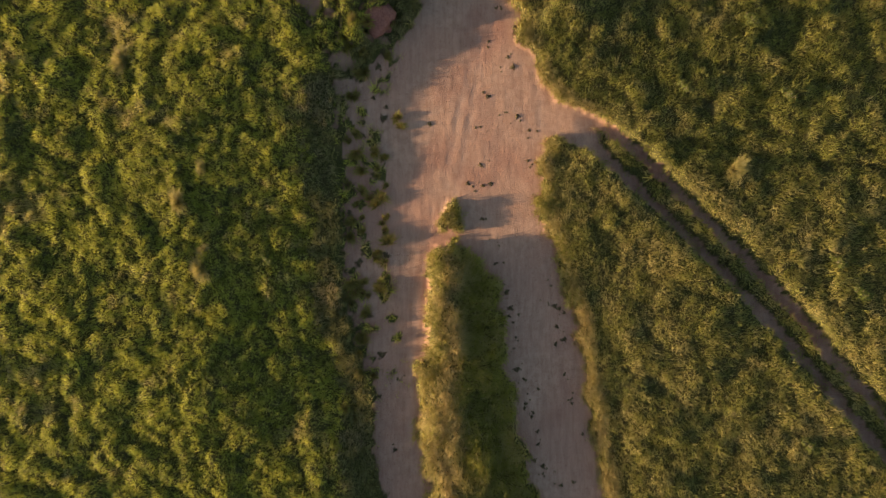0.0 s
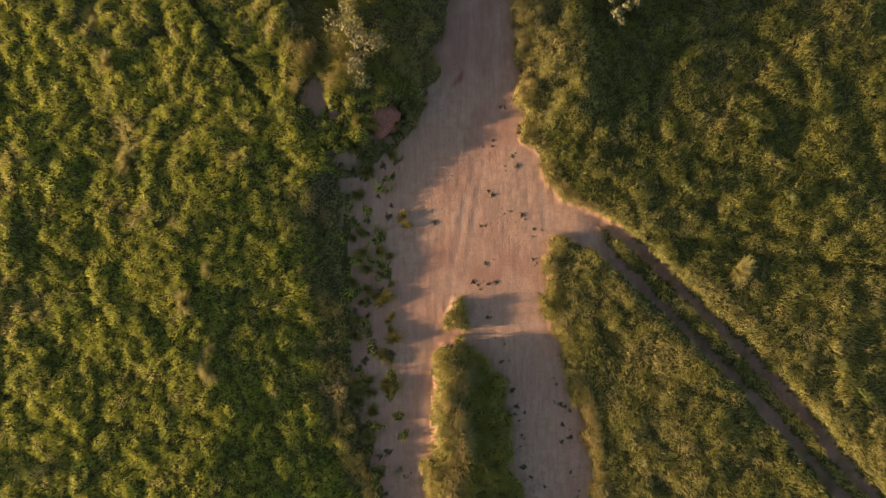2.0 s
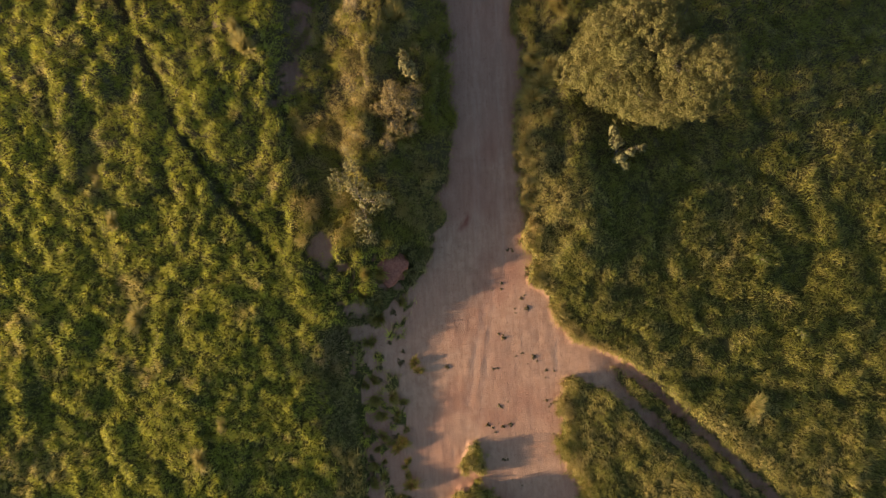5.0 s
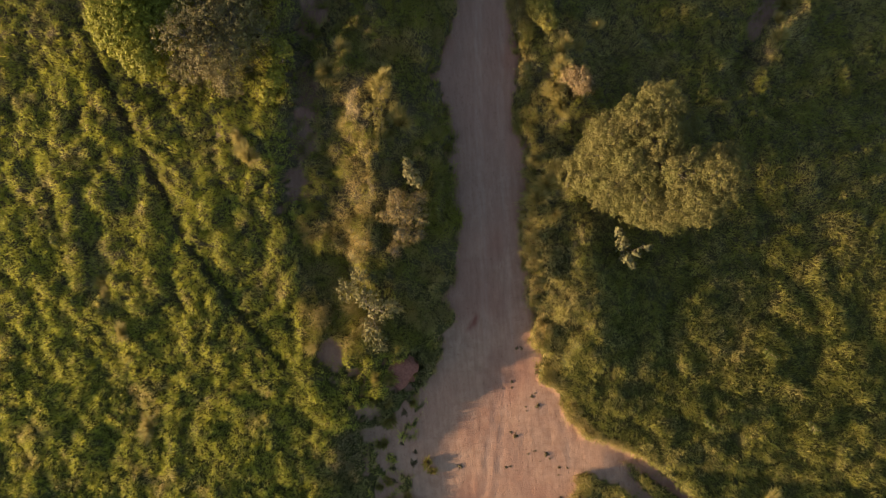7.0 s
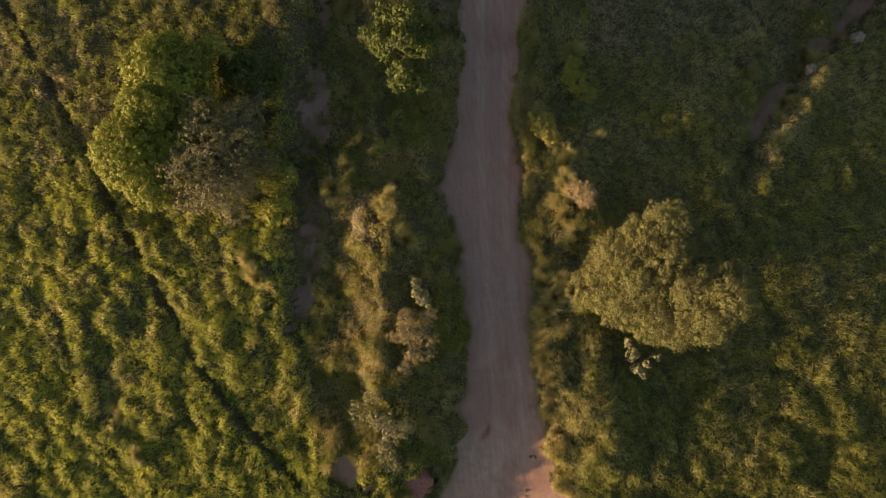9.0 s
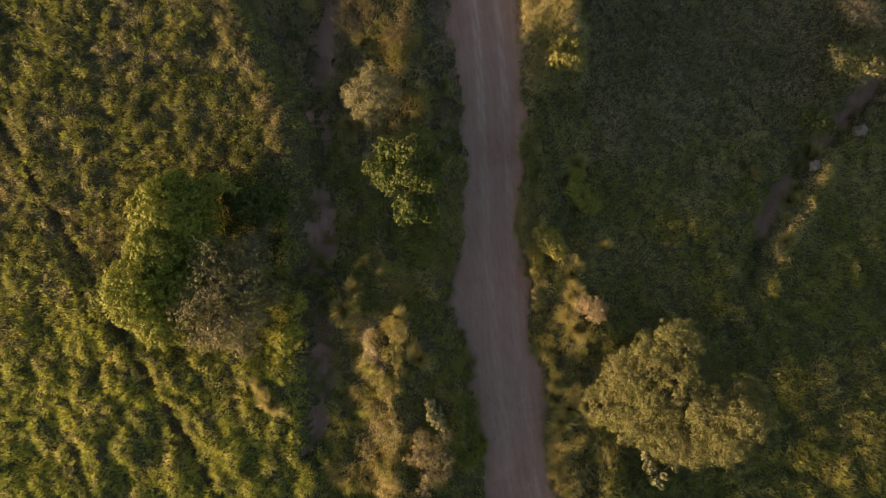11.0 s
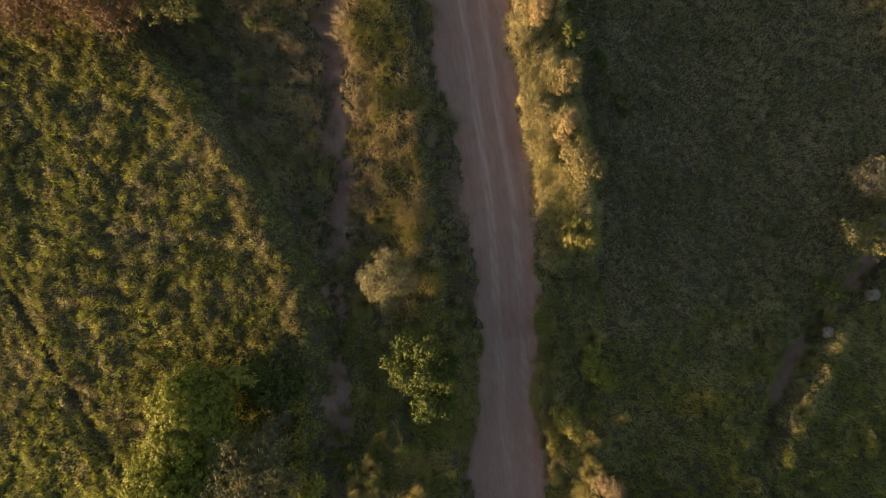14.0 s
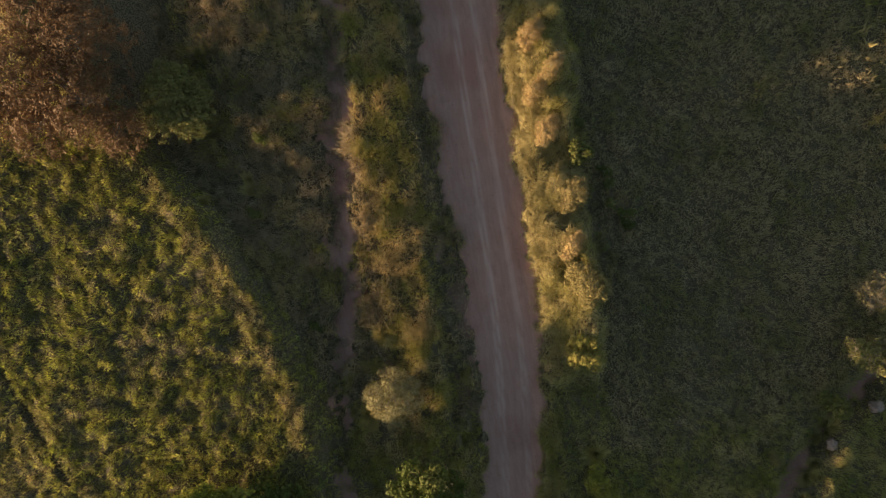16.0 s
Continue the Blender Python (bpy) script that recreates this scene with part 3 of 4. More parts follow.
def right_style(rng, x, y):
    d = x - along(y, RIGHT)
    wide = smooth(10, 14, y) * smooth(34, 28, y)
    verge = (1 - 0.4 * wide) * smooth(1.1 + 1.8 * wide, 0.3 + 1.0 * wide, d) * smooth(0.25, 0.5, fbm(x, y, 1.6, 79))
    dry = 0.08 + 0.22 * smooth(7, 0, y) + 0.55 * smooth(25, 29, y) * smooth(0.46, 0.62, fbm(x, y, 1.9, 55)) + 0.48 * dryness(x, y, 77, 0.45, 0.75) + 0.85 * verge + 0.5 * smooth(1.4, 0.5, distance(x - 1.0, y + 0.6, DITCH[1:6])) * smooth(0.35, 0.55, fbm(x, y, 0.9, 93))
    hedge = smooth(36.5, 38.5, y) * smooth(0.0, 0.3, d) * smooth(3.6, 2.6, d)
    length = (0.19 + 0.10 * noise2(x, y, 1.5, 78)) * (1 - 0.2 * smooth(28, 38, y)) + 0.16 * hedge + 0.10 * verge
    far = smooth(30, 37, y) * smooth(2.8, 4.0, d)
    return length * (1 + 0.4 * far), np.maximum(dry, hedge * (0.35 + 0.75 * smooth(0.3, 0.6, fbm(x, y, 1.3, 99)))) + far * (0.15 + 0.5 * smooth(0.4, 0.65, fbm(x, y, 1.3, 92))), 1 - 0.5 * far


def edge_style(rng, x, y):
    return 0.22 + 0.1 * noise2(x, y, 0.7, 84), 0.32 + 0.55 * dryness(x, y, 83, 0.38, 0.65), np.ones(len(x))


def isle_style(rng, x, y):
    u = (x - along(y, ISLE_L)) / np.maximum(along(y, ISLE_R) - along(y, ISLE_L), 0.3)
    ridge = np.exp(-((u - 0.34 - 0.25 * (noise2(x * 0, y, 1.6, 68) - 0.5)) / 0.13) ** 2)
    knob = smooth(0.9, 0.4, np.hypot(x - KNOB[0], y - KNOB[1]))
    dry = 0.18 + 0.35 * smooth(0.3, 0.0, u) + 0.55 * ridge + 0.3 * dryness(x, y, 82, 0.45, 0.75)
    return 0.24 + 0.16 * noise2(x, y, 0.9, 81) - 0.04 * knob, dry * (1 - 0.6 * knob) + 0.25 * knob, np.ones(len(x))


def in_meadow(x, y):
    return (x < along(y, LEFT)) & ((y < 13) | (x < along(y, BANK) + 0.5)) & (x > -28.5 + 0.02 * y)


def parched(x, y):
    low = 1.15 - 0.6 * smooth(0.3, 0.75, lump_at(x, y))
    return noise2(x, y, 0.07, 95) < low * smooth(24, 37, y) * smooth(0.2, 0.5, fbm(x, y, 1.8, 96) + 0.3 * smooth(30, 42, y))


def in_fringe(x, y):
    return (noise2(x, y, 0.25, 59) < 1.1 * smooth(2.2, 0.7, along(y, LEFT) - x + 1.6 * (fbm(x, y, 1.4, 60) - 0.5))) & (y < 13)


def fringe_style(rng, x, y):
    return 0.20 + 0.14 * noise2(x, y, 0.8, 66), 0.10 + 0.55 * dryness(x, y, 70, 0.42, 0.7), 0.55 + 0.45 * smooth(0.35, 0.55, fbm(x, y, 0.8, 53))


def in_strip(x, y):
    return (y >= 13) & (x >= along(y, BANK) + 0.5) & (x < 0.5 * (along(y, LEFT) + along(y, RIGHT)))


def withered(x, y):
    """Brown litter: west of the trail below the bank, and a ribbon along the road."""
    e = along(y, LEFT) - x
    west = smooth(3.4, 4.4, e) * smooth(35, 40, y) * (0.5 + 0.5 * smooth(0.35, 0.6, fbm(x, y, 1.6, 88)))
    return noise2(x, y, 0.09, 89) < 0.85 * west + 0.6 * smooth(1.3, 0.7, e) * smooth(34, 37, y)


pasture("meadow_grass", "lush green tussocky pasture grass with straw patches", -29, -3, -17, 66, 780, 101, 0.8, 0.034,
        lambda x, y: in_meadow(x, y) & ~parched(x, y) & ~in_fringe(x, y), left_style)
pasture("fringe_grass", "dull olive-brown grass and weeds at the meadow's foot", -12, -2, -17, 14, 800, 112, 0.6, 0.034,
        lambda x, y: in_meadow(x, y) & in_fringe(x, y), fringe_style, DULL)
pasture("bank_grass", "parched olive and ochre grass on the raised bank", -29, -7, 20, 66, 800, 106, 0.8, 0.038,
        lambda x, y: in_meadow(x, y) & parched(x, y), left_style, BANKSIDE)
pasture("strip_grass", "dry ochre and green grass between trail and dirt road", -13, 2, 9, 66, 1050, 102, 0.5, 0.028,
        lambda x, y: in_strip(x, y) & ~withered(x, y), strip_style, OCHRE)
pasture("withered_grass", "withered brown grass and litter beside the trail", -14, 2, 30, 66, 900, 108, 0.5, 0.030,
        lambda x, y: in_strip(x, y) & withered(x, y), strip_style, DEAD)



def outer_style(rng, x, y):
    return 0.34 + 0.2 * noise2(x, y, 1.7, 90), 0.2 + 0.6 * dryness(x, y, 91, 0.4, 0.7), np.ones(len(x))


pasture("outer_grass", "rough olive and straw grass around the pasture", -62, 58, -34, 84, 12, 111, 0.6, 0.16,
        lambda x, y: (x < -28) | (x > 24) | (((y < -16) | (y > 65)) & ((x < along(y, LEFT)) | (x > along(y, RIGHT)))), outer_style, BANKSIDE)


# where the field takes the duller blade colour that stands in for shade
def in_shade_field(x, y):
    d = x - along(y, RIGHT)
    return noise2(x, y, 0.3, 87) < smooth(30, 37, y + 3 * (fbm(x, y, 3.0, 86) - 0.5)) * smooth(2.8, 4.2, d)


def in_verge(x, y):
    d = x - along(y, RIGHT)
    return (y > 37.5) & (d > -0.3) & (d < 3.2 + 2.4 * (fbm(x, y, 1.6, 97) - 0.5))


pasture("field_grass", "olive and straw coloured field grass beside the road", 1, 27, -17, 62, 640, 103, 0.6, 0.028,
        lambda x, y: (x > 0.5 * (along(y, LEFT) + along(y, RIGHT))) & (x > along(y, ISLE_R) + 0.6) & (x < 23.0 + 0.07 * np.maximum(y, 0)) & ~in_verge(x, y) & ~in_shade_field(x, y), right_style, FIELD)
pasture("shaded_field_grass", "grey-olive grass of the lower field, shade in its colour", 3, 27, 28, 62, 700, 109, 0.6, 0.036,
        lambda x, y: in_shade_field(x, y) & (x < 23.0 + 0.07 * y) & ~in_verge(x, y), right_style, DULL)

pasture("verge_grass", "tall golden grass along the road's verge", 3, 10, 36, 62, 1100, 107, 0.6, 0.028, in_verge, right_style, GOLD)
pasture("edge_grass", "sunlit straw-gold grass fringe along the road's edge", 1, 8, -16, 36, 1300, 110, 0.5, 0.026,
        lambda x, y: (np.abs(x - along(y, RIGHT) - 0.15) < 0.55 + 0.5 * (fbm(x, y, 0.9, 85) - 0.5)), edge_style, OCHRE)
pasture("island_grass", "tall straw-edged green grass on the island between branches", -5, 4, -18, 3, 1300, 104, 0.5, 0.034,
        lambda x, y: (x > along(y, ISLE_L) - 0.6) & (x < along(y, ISLE_R) + 0.6), isle_style, ISLAND)
pasture("roadside_weeds", "sparse olive weeds on the bare strip by the road", -8, -3, -12, 13, 420, 105, 0.6, 0.034,
        lambda x, y: (x >= along(y, LEFT)) & (x < along(y, LEFT) + 3.2), strip_style)


# ---- woody plants ----
def tube(points, radii, sides=7):
    """A tapered limb along points."""
    pts = [Vector(p) for p in points]
    verts, faces = [], []
    for k, p in enumerate(pts):
        d = (pts[min(k + 1, len(pts) - 1)] - pts[max(k - 1, 0)]).normalized()
        u = d.orthogonal().normalized()
        w = d.cross(u)
        for i in range(sides):
            a = 2 * math.pi * i / sides
            verts.append(p + float(radii[k]) * (math.cos(a) * u + math.sin(a) * w))
    for k in range(len(pts) - 1):
        for i in range(sides):
            j = (i + 1) % sides
            faces.append((k * sides + i, k * sides + j, (k + 1) * sides + j, (k + 1) * sides + i))
    return np.array([tuple(v) for v in verts]), np.array(faces)


def joined(pieces):
    verts, faces, n = [], [], 0
    for v, f in pieces:
        verts.append(v)
        faces.append(f + n)
        n += len(v)
    return np.concatenate(verts), np.concatenate(faces)


def crooked(rng, a, b, n=6, sway=0.08):
    a, b = np.array(a, float), np.array(b, float)
    d = np.linalg.norm(b - a)
    pts = [a + (b - a) * k / (n - 1) for k in range(n)]
    return [tuple(p + (rng.normal(0, sway * d, 3) * (0 < k < n - 1))) for k, p in enumerate(pts)]


def leaf_mesh(name, rng, c, nrm, size, material, dry, narrow=0.55):
    """Pointed leaves: four corners each, folded a little along the middle."""
    n = len(c)
    nrm = nrm + rng.normal(0, 0.45, (n, 3))
    nrm /= np.linalg.norm(nrm, axis=1)[:, None]
    t = np.cross(nrm, rng.normal(0, 1, (n, 3)))
    t /= np.linalg.norm(t, axis=1)[:, None] + 1e-9
    b = np.cross(nrm, t)
    s = (size * rng.uniform(0.6, 1.35, n))[:, None]
    v = np.stack([c - 0.5 * s * t, c + 0.5 * s * narrow * b - 0.1 * s * nrm, c + 0.5 * s * t, c - 0.5 * s * narrow * b - 0.1 * s * nrm], 1).reshape(-1, 3)
    return mesh_of(name, v, np.arange(4 * n).reshape(-1, 4), material, {"dry": np.repeat(np.clip(dry, 0, 1), 4)})


def leaf_cloud(rng, lobes, clump, leaves_per_clump, fill=1.0):
    """Leaf places and their outward ways: clumps over the skins of overlapping lobes (x, y, z, radius)."""
    lobes = np.array(lobes, float)
    cs, ns = [], []
    for x, y, z, r in lobes:
        m = max(5, int(fill * 5.5 * (r / clump) ** 2))
        d = rng.normal(0, 1, (m, 3))
        d /= np.linalg.norm(d, axis=1)[:, None]
        d[:, 2] = np.where(d[:, 2] < -0.35, -d[:, 2], d[:, 2])
        centre = np.array([x, y, z]) + d * np.array([r, r, 0.85 * r]) * rng.uniform(0.55, 1.08, (m, 1))
        inside = np.zeros(m, bool)
        for lx, ly, lz, lr in lobes:
            inside |= np.linalg.norm(centre - np.array([lx, ly, lz]), axis=1) < 0.5 * lr
        centre, d = centre[~inside], d[~inside]
        k = leaves_per_clump
        e = rng.normal(0, 1, (len(centre), k, 3))
        e /= np.linalg.norm(e, axis=2)[:, :, None]
        rad = clump * rng.uniform(0.6, 1.4, (len(centre), 1, 1)) * rng.uniform(0.45, 1.0, (len(centre), k, 1))
        cs.append((centre[:, None] + e * rad * np.array([1, 1, 0.75])).reshape(-1, 3))
        ns.append((0.8 * e + 0.5 * d[:, None] + np.array([0, 0, 0.35])).reshape(-1, 3))
    return np.concatenate(cs), np.concatenate(ns)


def woody(name, base, lobes, material, label, category, seed, clump=0.3, leaves=26, size=0.10, fill=1.0, dry=0.2, stem=0.12, wood=None, twigs=0, group="", skirt=True):
    """A tree or shrub: crooked trunk, a limb to every lobe, bare twigs where they show, and a crown of separate leaves."""
    rng = np.random.default_rng(seed)
    wood = wood or BARK
    bx, by = base
    bz = ground_z(bx, by) - 0.05
    ob = thing(name, (bx, by, bz), label, category, group)
    rel = [(x - bx, y - by, z, r) for x, y, z, r in lobes]
    top = max(z for _, _, z, _ in rel)
    fork = (0.15 * np.mean([l[0] for l in rel]), 0.15 * np.mean([l[1] for l in rel]), 0.45 * top)
    trunk = part("trunk", mesh_of("trunk", *tube(crooked(rng, (0, 0, -0.1), fork, 6, 0.05), np.linspace(stem, 0.7 * stem, 6), 9), wood, None, True), ob)
    for x, y, z, r in rel:
        pieces = [tube(crooked(rng, fork, (x, y, z), 6, 0.07), np.linspace(0.6 * stem, 0.16 * stem, 6), 6)]
        for _ in range(6 + twigs):
            d = rng.normal(0, 1, 3)
            d[2] = abs(d[2])
            d /= np.linalg.norm(d)
            a = np.array([x, y, z]) * rng.uniform(0.75, 1.0)
            b = np.array([x, y, z]) + d * r * rng.uniform(0.7, 1.02)
            p = crooked(rng, a, b, 5, 0.08)
            pieces.append(tube(p, np.linspace(max(0.2 * stem, 0.011), 0.006, 5), 4))
            for q in p[1:4] if twigs else []:
                for _ in range(3):
                    e = np.array(q) + rng.normal(0, 0.32 * r, 3) * np.array([1, 1, 0.7])
                    pieces.append(tube(crooked(rng, q, e, 4, 0.1), np.linspace(0.010, 0.005, 4), 3))
        part("limb", mesh_of("limb", *joined(pieces), wood), trunk)
    low = [(0.92 * x, 0.92 * y, 0.42 * z, 0.92 * r) for x, y, z, r in rel] if skirt else []
    c, n = leaf_cloud(rng, rel, clump, leaves, fill)
    if skirt:
        c2, n2 = leaf_cloud(rng, low, clump, leaves, 0.35 * fill)
        c, n = np.concatenate([c, c2]), np.concatenate([n, n2])
    tone = dry + 0.25 * (noise2(c[:, 0], c[:, 1], 0.9, seed) - 0.5) + rng.normal(0, 0.1, len(c))
    part("crown", leaf_mesh("crown", rng, c, n, size, material, tone), ob)
    return ob


woody("broad_tree", (8.0, 21.5), [(7.9, 21.6, 2.3, 1.9), (6.3, 22.8, 2.5, 1.35), (4.9, 21.3, 1.6, 1.1), (6.3, 20.6, 2.1, 1.5), (7.6, 19.6, 2.5, 1.3), (8.6, 19.1, 2.8, 1.1), (5.6, 22.1, 2.0, 1.0),
      (9.8, 19.4, 3.3, 1.25), (10.7, 20.4, 3.8, 1.2), (8.5, 24.1, 3.1, 1.15), (7.4, 23.6, 2.9, 1.15), (11.0, 21.2, 3.2, 0.8), (9.2, 20.7, 3.4, 1.3), (8.4, 22.5, 3.1, 1.1), (7.0, 21.4, 2.9, 1.1), (11.2, 21.0, 3.3, 1.0), (10.2, 19.2, 3.2, 0.9), (9.6, 23.2, 2.6, 0.9)],
      OLIVE, "broad olive-green tree with a dense lumpy crown", "tree", 201, 0.22, 40, 0.075, 1.1, 0.2, 0.22)
woody("green_tree", (-15.4, 31.3), [(-16.5, 30.6, 2.4, 1.8), (-14.8, 34.2, 2.4, 1.6), (-16.0, 28.9, 2.1, 1.25), (-15.4, 32.4, 2.6, 1.4), (-17.2, 30.0, 2.1, 1.1), (-14.2, 35.3, 2.3, 0.9), (-13.6, 33.2, 2.2, 1.1), (-14.7, 30.4, 2.2, 1.2), (-13.3, 34.6, 1.9, 1.1), (-13.2, 32.0, 2.0, 1.1)],
      GREEN, "bright green leafy tree in the pasture", "tree", 202, 0.20, 30, 0.115, 1.35, 0.05, 0.14)
woody("dry_tree", (-12.4, 29.9), [(-12.7, 30.5, 2.9, 1.4), (-13.9, 29.3, 2.8, 1.3), (-11.3, 30.3, 2.7, 1.3), (-12.7, 28.3, 2.4, 1.4), (-10.9, 31.5, 2.6, 1.0), (-12.7, 31.9, 2.9, 1.0), (-11.5, 28.7, 2.3, 1.1), (-14.0, 28.0, 2.1, 1.0), (-14.5, 30.3, 2.3, 0.8), (-10.3, 29.5, 2.0, 0.7), (-12.3, 27.1, 1.6, 0.7)],
      ASH, "half-bare grey tree with tangled twigs", "tree", 203, 0.14, 11, 0.095, 0.5, 0.30, 0.12, TWIG, 4)
woody("russet_tree", (-17.0, 56.5), [(-18.6, 57.0, 3.8, 2.3), (-16.2, 55.4, 3.7, 2.0), (-15.4, 58.3, 4.0, 2.1), (-18.9, 54.8, 3.0, 1.6), (-14.9, 53.9, 2.8, 1.2), (-20.8, 56.2, 3.2, 1.8), (-17.4, 60.2, 3.8, 2.0)],
      RUSSET, "large russet-brown tree with withering leaves", "tree", 204, 0.24, 24, 0.115, 0.7, 0.35, 0.24)
woody("young_tree", (-12.9, 55.4), [(-12.8, 55.6, 2.2, 1.4), (-12.0, 54.6, 1.9, 1.2), (-13.5, 54.6, 2.0, 1.1), (-12.7, 56.6, 1.9, 1.1), (-11.7, 55.6, 1.7, 0.9)],
      OLIVE, "young dark green tree beside the russet one", "tree", 205, 0.22, 22, 0.12, 0.9, 0.1, 0.11)
woody("sapling", (-2.9, 33.6), [(-3.4, 35.3, 2.7, 0.7), (-2.4, 35.0, 3.2, 0.7), (-3.6, 33.9, 2.9, 0.8), (-2.0, 33.6, 2.9, 0.75), (-3.0, 32.4, 2.7, 0.75), (-2.7, 33.9, 3.4, 0.65), (-4.3, 34.6, 2.5, 0.5), (-2.2, 32.2, 2.6, 0.55), (-1.5, 34.4, 2.4, 0.45)],
      SAGE, "leafy green sapling beside the dirt road", "tree", 206, 0.20, 26, 0.115, 0.9, 0.05, 0.07)
woody("domed_shrub", (-4.1, 38.4), [(-4.2, 38.5, 1.7, 1.0), (-3.4, 38.2, 1.5, 0.8), (-4.9, 38.7, 1.3, 0.75), (-4.2, 37.6, 1.2, 0.7), (-3.9, 39.3, 1.4, 0.75), (-4.9, 37.9, 1.0, 0.5), (-3.2, 38.9, 1.1, 0.5)],
      SILVER, "domed pale grey-green shrub by the trail", "shrub", 207, 0.20, 22, 0.085, 0.7, 0.35, 0.08, PALE_BARK)
woody("silvery_shrub", (-6.3, 15.5), [(-7.3, 16.5, 1.0, 0.55), (-6.4, 16.0, 1.3, 0.6), (-5.6, 15.3, 1.2, 0.65), (-6.3, 14.4, 1.0, 0.55), (-6.6, 17.2, 1.1, 0.42), (-4.9, 15.5, 1.0, 0.42), (-5.9, 13.6, 0.8, 0.4)],
      SILVER, "straggly silver-leaved shrub at the road's edge", "shrub", 208, 0.20, 9, 0.13, 0.6, 0.05, 0.05)
woody("ochre_shrub", (-4.2, 20.0), [(-4.2, 20.2, 1.0, 0.8), (-3.5, 19.9, 0.9, 0.65), (-4.9, 20.1, 0.8, 0.6), (-4.3, 19.0, 0.8, 0.6), (-3.3, 20.8, 0.8, 0.5), (-4.5, 21.0, 0.8, 0.55), (-4.8, 18.3, 0.6, 0.45), (-3.6, 18.9, 0.7, 0.45)],
      PALE, "dry ochre shrub with thin twigs", "shrub", 209, 0.15, 10, 0.08, 0.55, 0.45, 0.05, TWIG, 4)
woody("road_sapling", (-3.6, 22.0), [(-3.6, 22.1, 1.1, 0.4), (-3.4, 21.6, 1.2, 0.32), (-3.8, 22.6, 1.0, 0.3)],
      SILVER, "thin pale-leaved sapling in grass", "shrub", 210, 0.14, 9, 0.14, 0.8, 0.1, 0.03)
woody("rosy_shrub", (5.0, 26.0), [(5.2, 26.0, 1.2, 0.65), (4.8, 26.3, 1.0, 0.5), (5.5, 25.8, 1.0, 0.45)],
      ROSY, "small rosy-beige shrub beside the road", "shrub", 211, 0.15, 18, 0.08, 1.0, 0.45, 0.05, PALE_BARK)
woody("spindly_sapling", (6.7, 17.3), [(6.7, 17.7, 1.1, 0.33), (6.9, 16.9, 1.0, 0.3), (8.0, 17.4, 1.0, 0.2), (6.6, 18.3, 1.1, 0.25), (7.2, 16.5, 0.8, 0.24), (7.3, 17.2, 1.2, 0.22)],
      SILVER, "spindly sapling with pale leaves below a tree", "shrub", 212, 0.13, 8, 0.15, 0.8, 0.0, 0.03)
woody("round_shrub", (6.6, 42.5), [(6.6, 42.6, 1.2, 0.9), (7.1, 42.2, 1.0, 0.65), (6.2, 43.2, 1.0, 0.6), (6.5, 41.8, 0.9, 0.55)],
      PALE, "round sunlit beige shrub in the verge", "shrub", 213, 0.14, 22, 0.08, 1.0, 0.15, 0.06, PALE_BARK)
woody("round_shrub", (6.8, 47.2), [(6.8, 47.2, 1.1, 0.7), (6.4, 46.7, 0.9, 0.5), (7.2, 47.6, 0.9, 0.45)],
      PALE, "straw-coloured shrub in the verge", "shrub", 214, 0.16, 20, 0.08, 1.0, 0.40, 0.05, PALE_BARK)
woody("verge_shrub", (5.8, 38.9), [(5.6, 38.8, 0.8, 0.6), (6.3, 38.6, 0.8, 0.6), (5.9, 39.6, 0.7, 0.55), (6.4, 39.4, 0.7, 0.5)],
      GREEN, "yellow-green shrub in the verge", "shrub", 215, 0.17, 22, 0.09, 1.0, 0.6, 0.05)
# this shrub and the next: darker leaf colour helps them read as shaded
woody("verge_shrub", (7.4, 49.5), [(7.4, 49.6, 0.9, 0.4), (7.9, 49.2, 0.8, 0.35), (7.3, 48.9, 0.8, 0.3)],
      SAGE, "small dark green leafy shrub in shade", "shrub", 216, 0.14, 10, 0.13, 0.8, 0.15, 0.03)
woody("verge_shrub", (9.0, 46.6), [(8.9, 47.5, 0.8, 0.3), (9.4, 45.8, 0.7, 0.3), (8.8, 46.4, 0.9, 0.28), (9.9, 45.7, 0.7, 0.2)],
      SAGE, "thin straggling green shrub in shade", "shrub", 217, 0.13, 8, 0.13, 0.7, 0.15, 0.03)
for k, (x, y, r) in enumerate([(5.9, 50.6, 0.55), (5.6, 52.7, 0.5), (6.2, 44.6, 0.5), (5.9, 55.6, 0.6), (6.6, 53.6, 0.45)]):
    woody("verge_shrub", (x, y), [(x, y, 1.0, r), (x + 0.4, y + 0.35, 0.85, 0.75 * r), (x - 0.3, y - 0.4, 0.8, 0.7 * r)], PALE,
          "dry golden shrub among tall verge grass", "shrub", 360 + k, 0.14, 20, 0.07, 1.0, 0.85, 0.03, PALE_BARK)
woody("pale_tree", (21.0, 36.4), [(20.4, 36.3, 2.2, 0.8), (20.9, 35.8, 2.5, 0.8), (19.9, 36.7, 1.9, 0.6), (21.2, 36.7, 2.2, 0.7), (22.4, 36.7, 2.1, 0.8), (22.8, 35.6, 1.9, 0.8)],
      OLIVE, "sparse yellow-green tree over the ditch", "tree", 218, 0.2, 12, 0.13, 0.8, 0.25, 0.09, PALE_BARK, 6)
woody("ditch_shrub", (18.9, 33.6), [(18.9, 33.7, 0.9, 0.6), (19.2, 33.3, 0.8, 0.5), (18.5, 34.1, 0.7, 0.45)],
      SAGE, "dark green shrub beside the ditch", "shrub", 219, 0.17, 18, 0.1, 1.0, 0.2, 0.05)
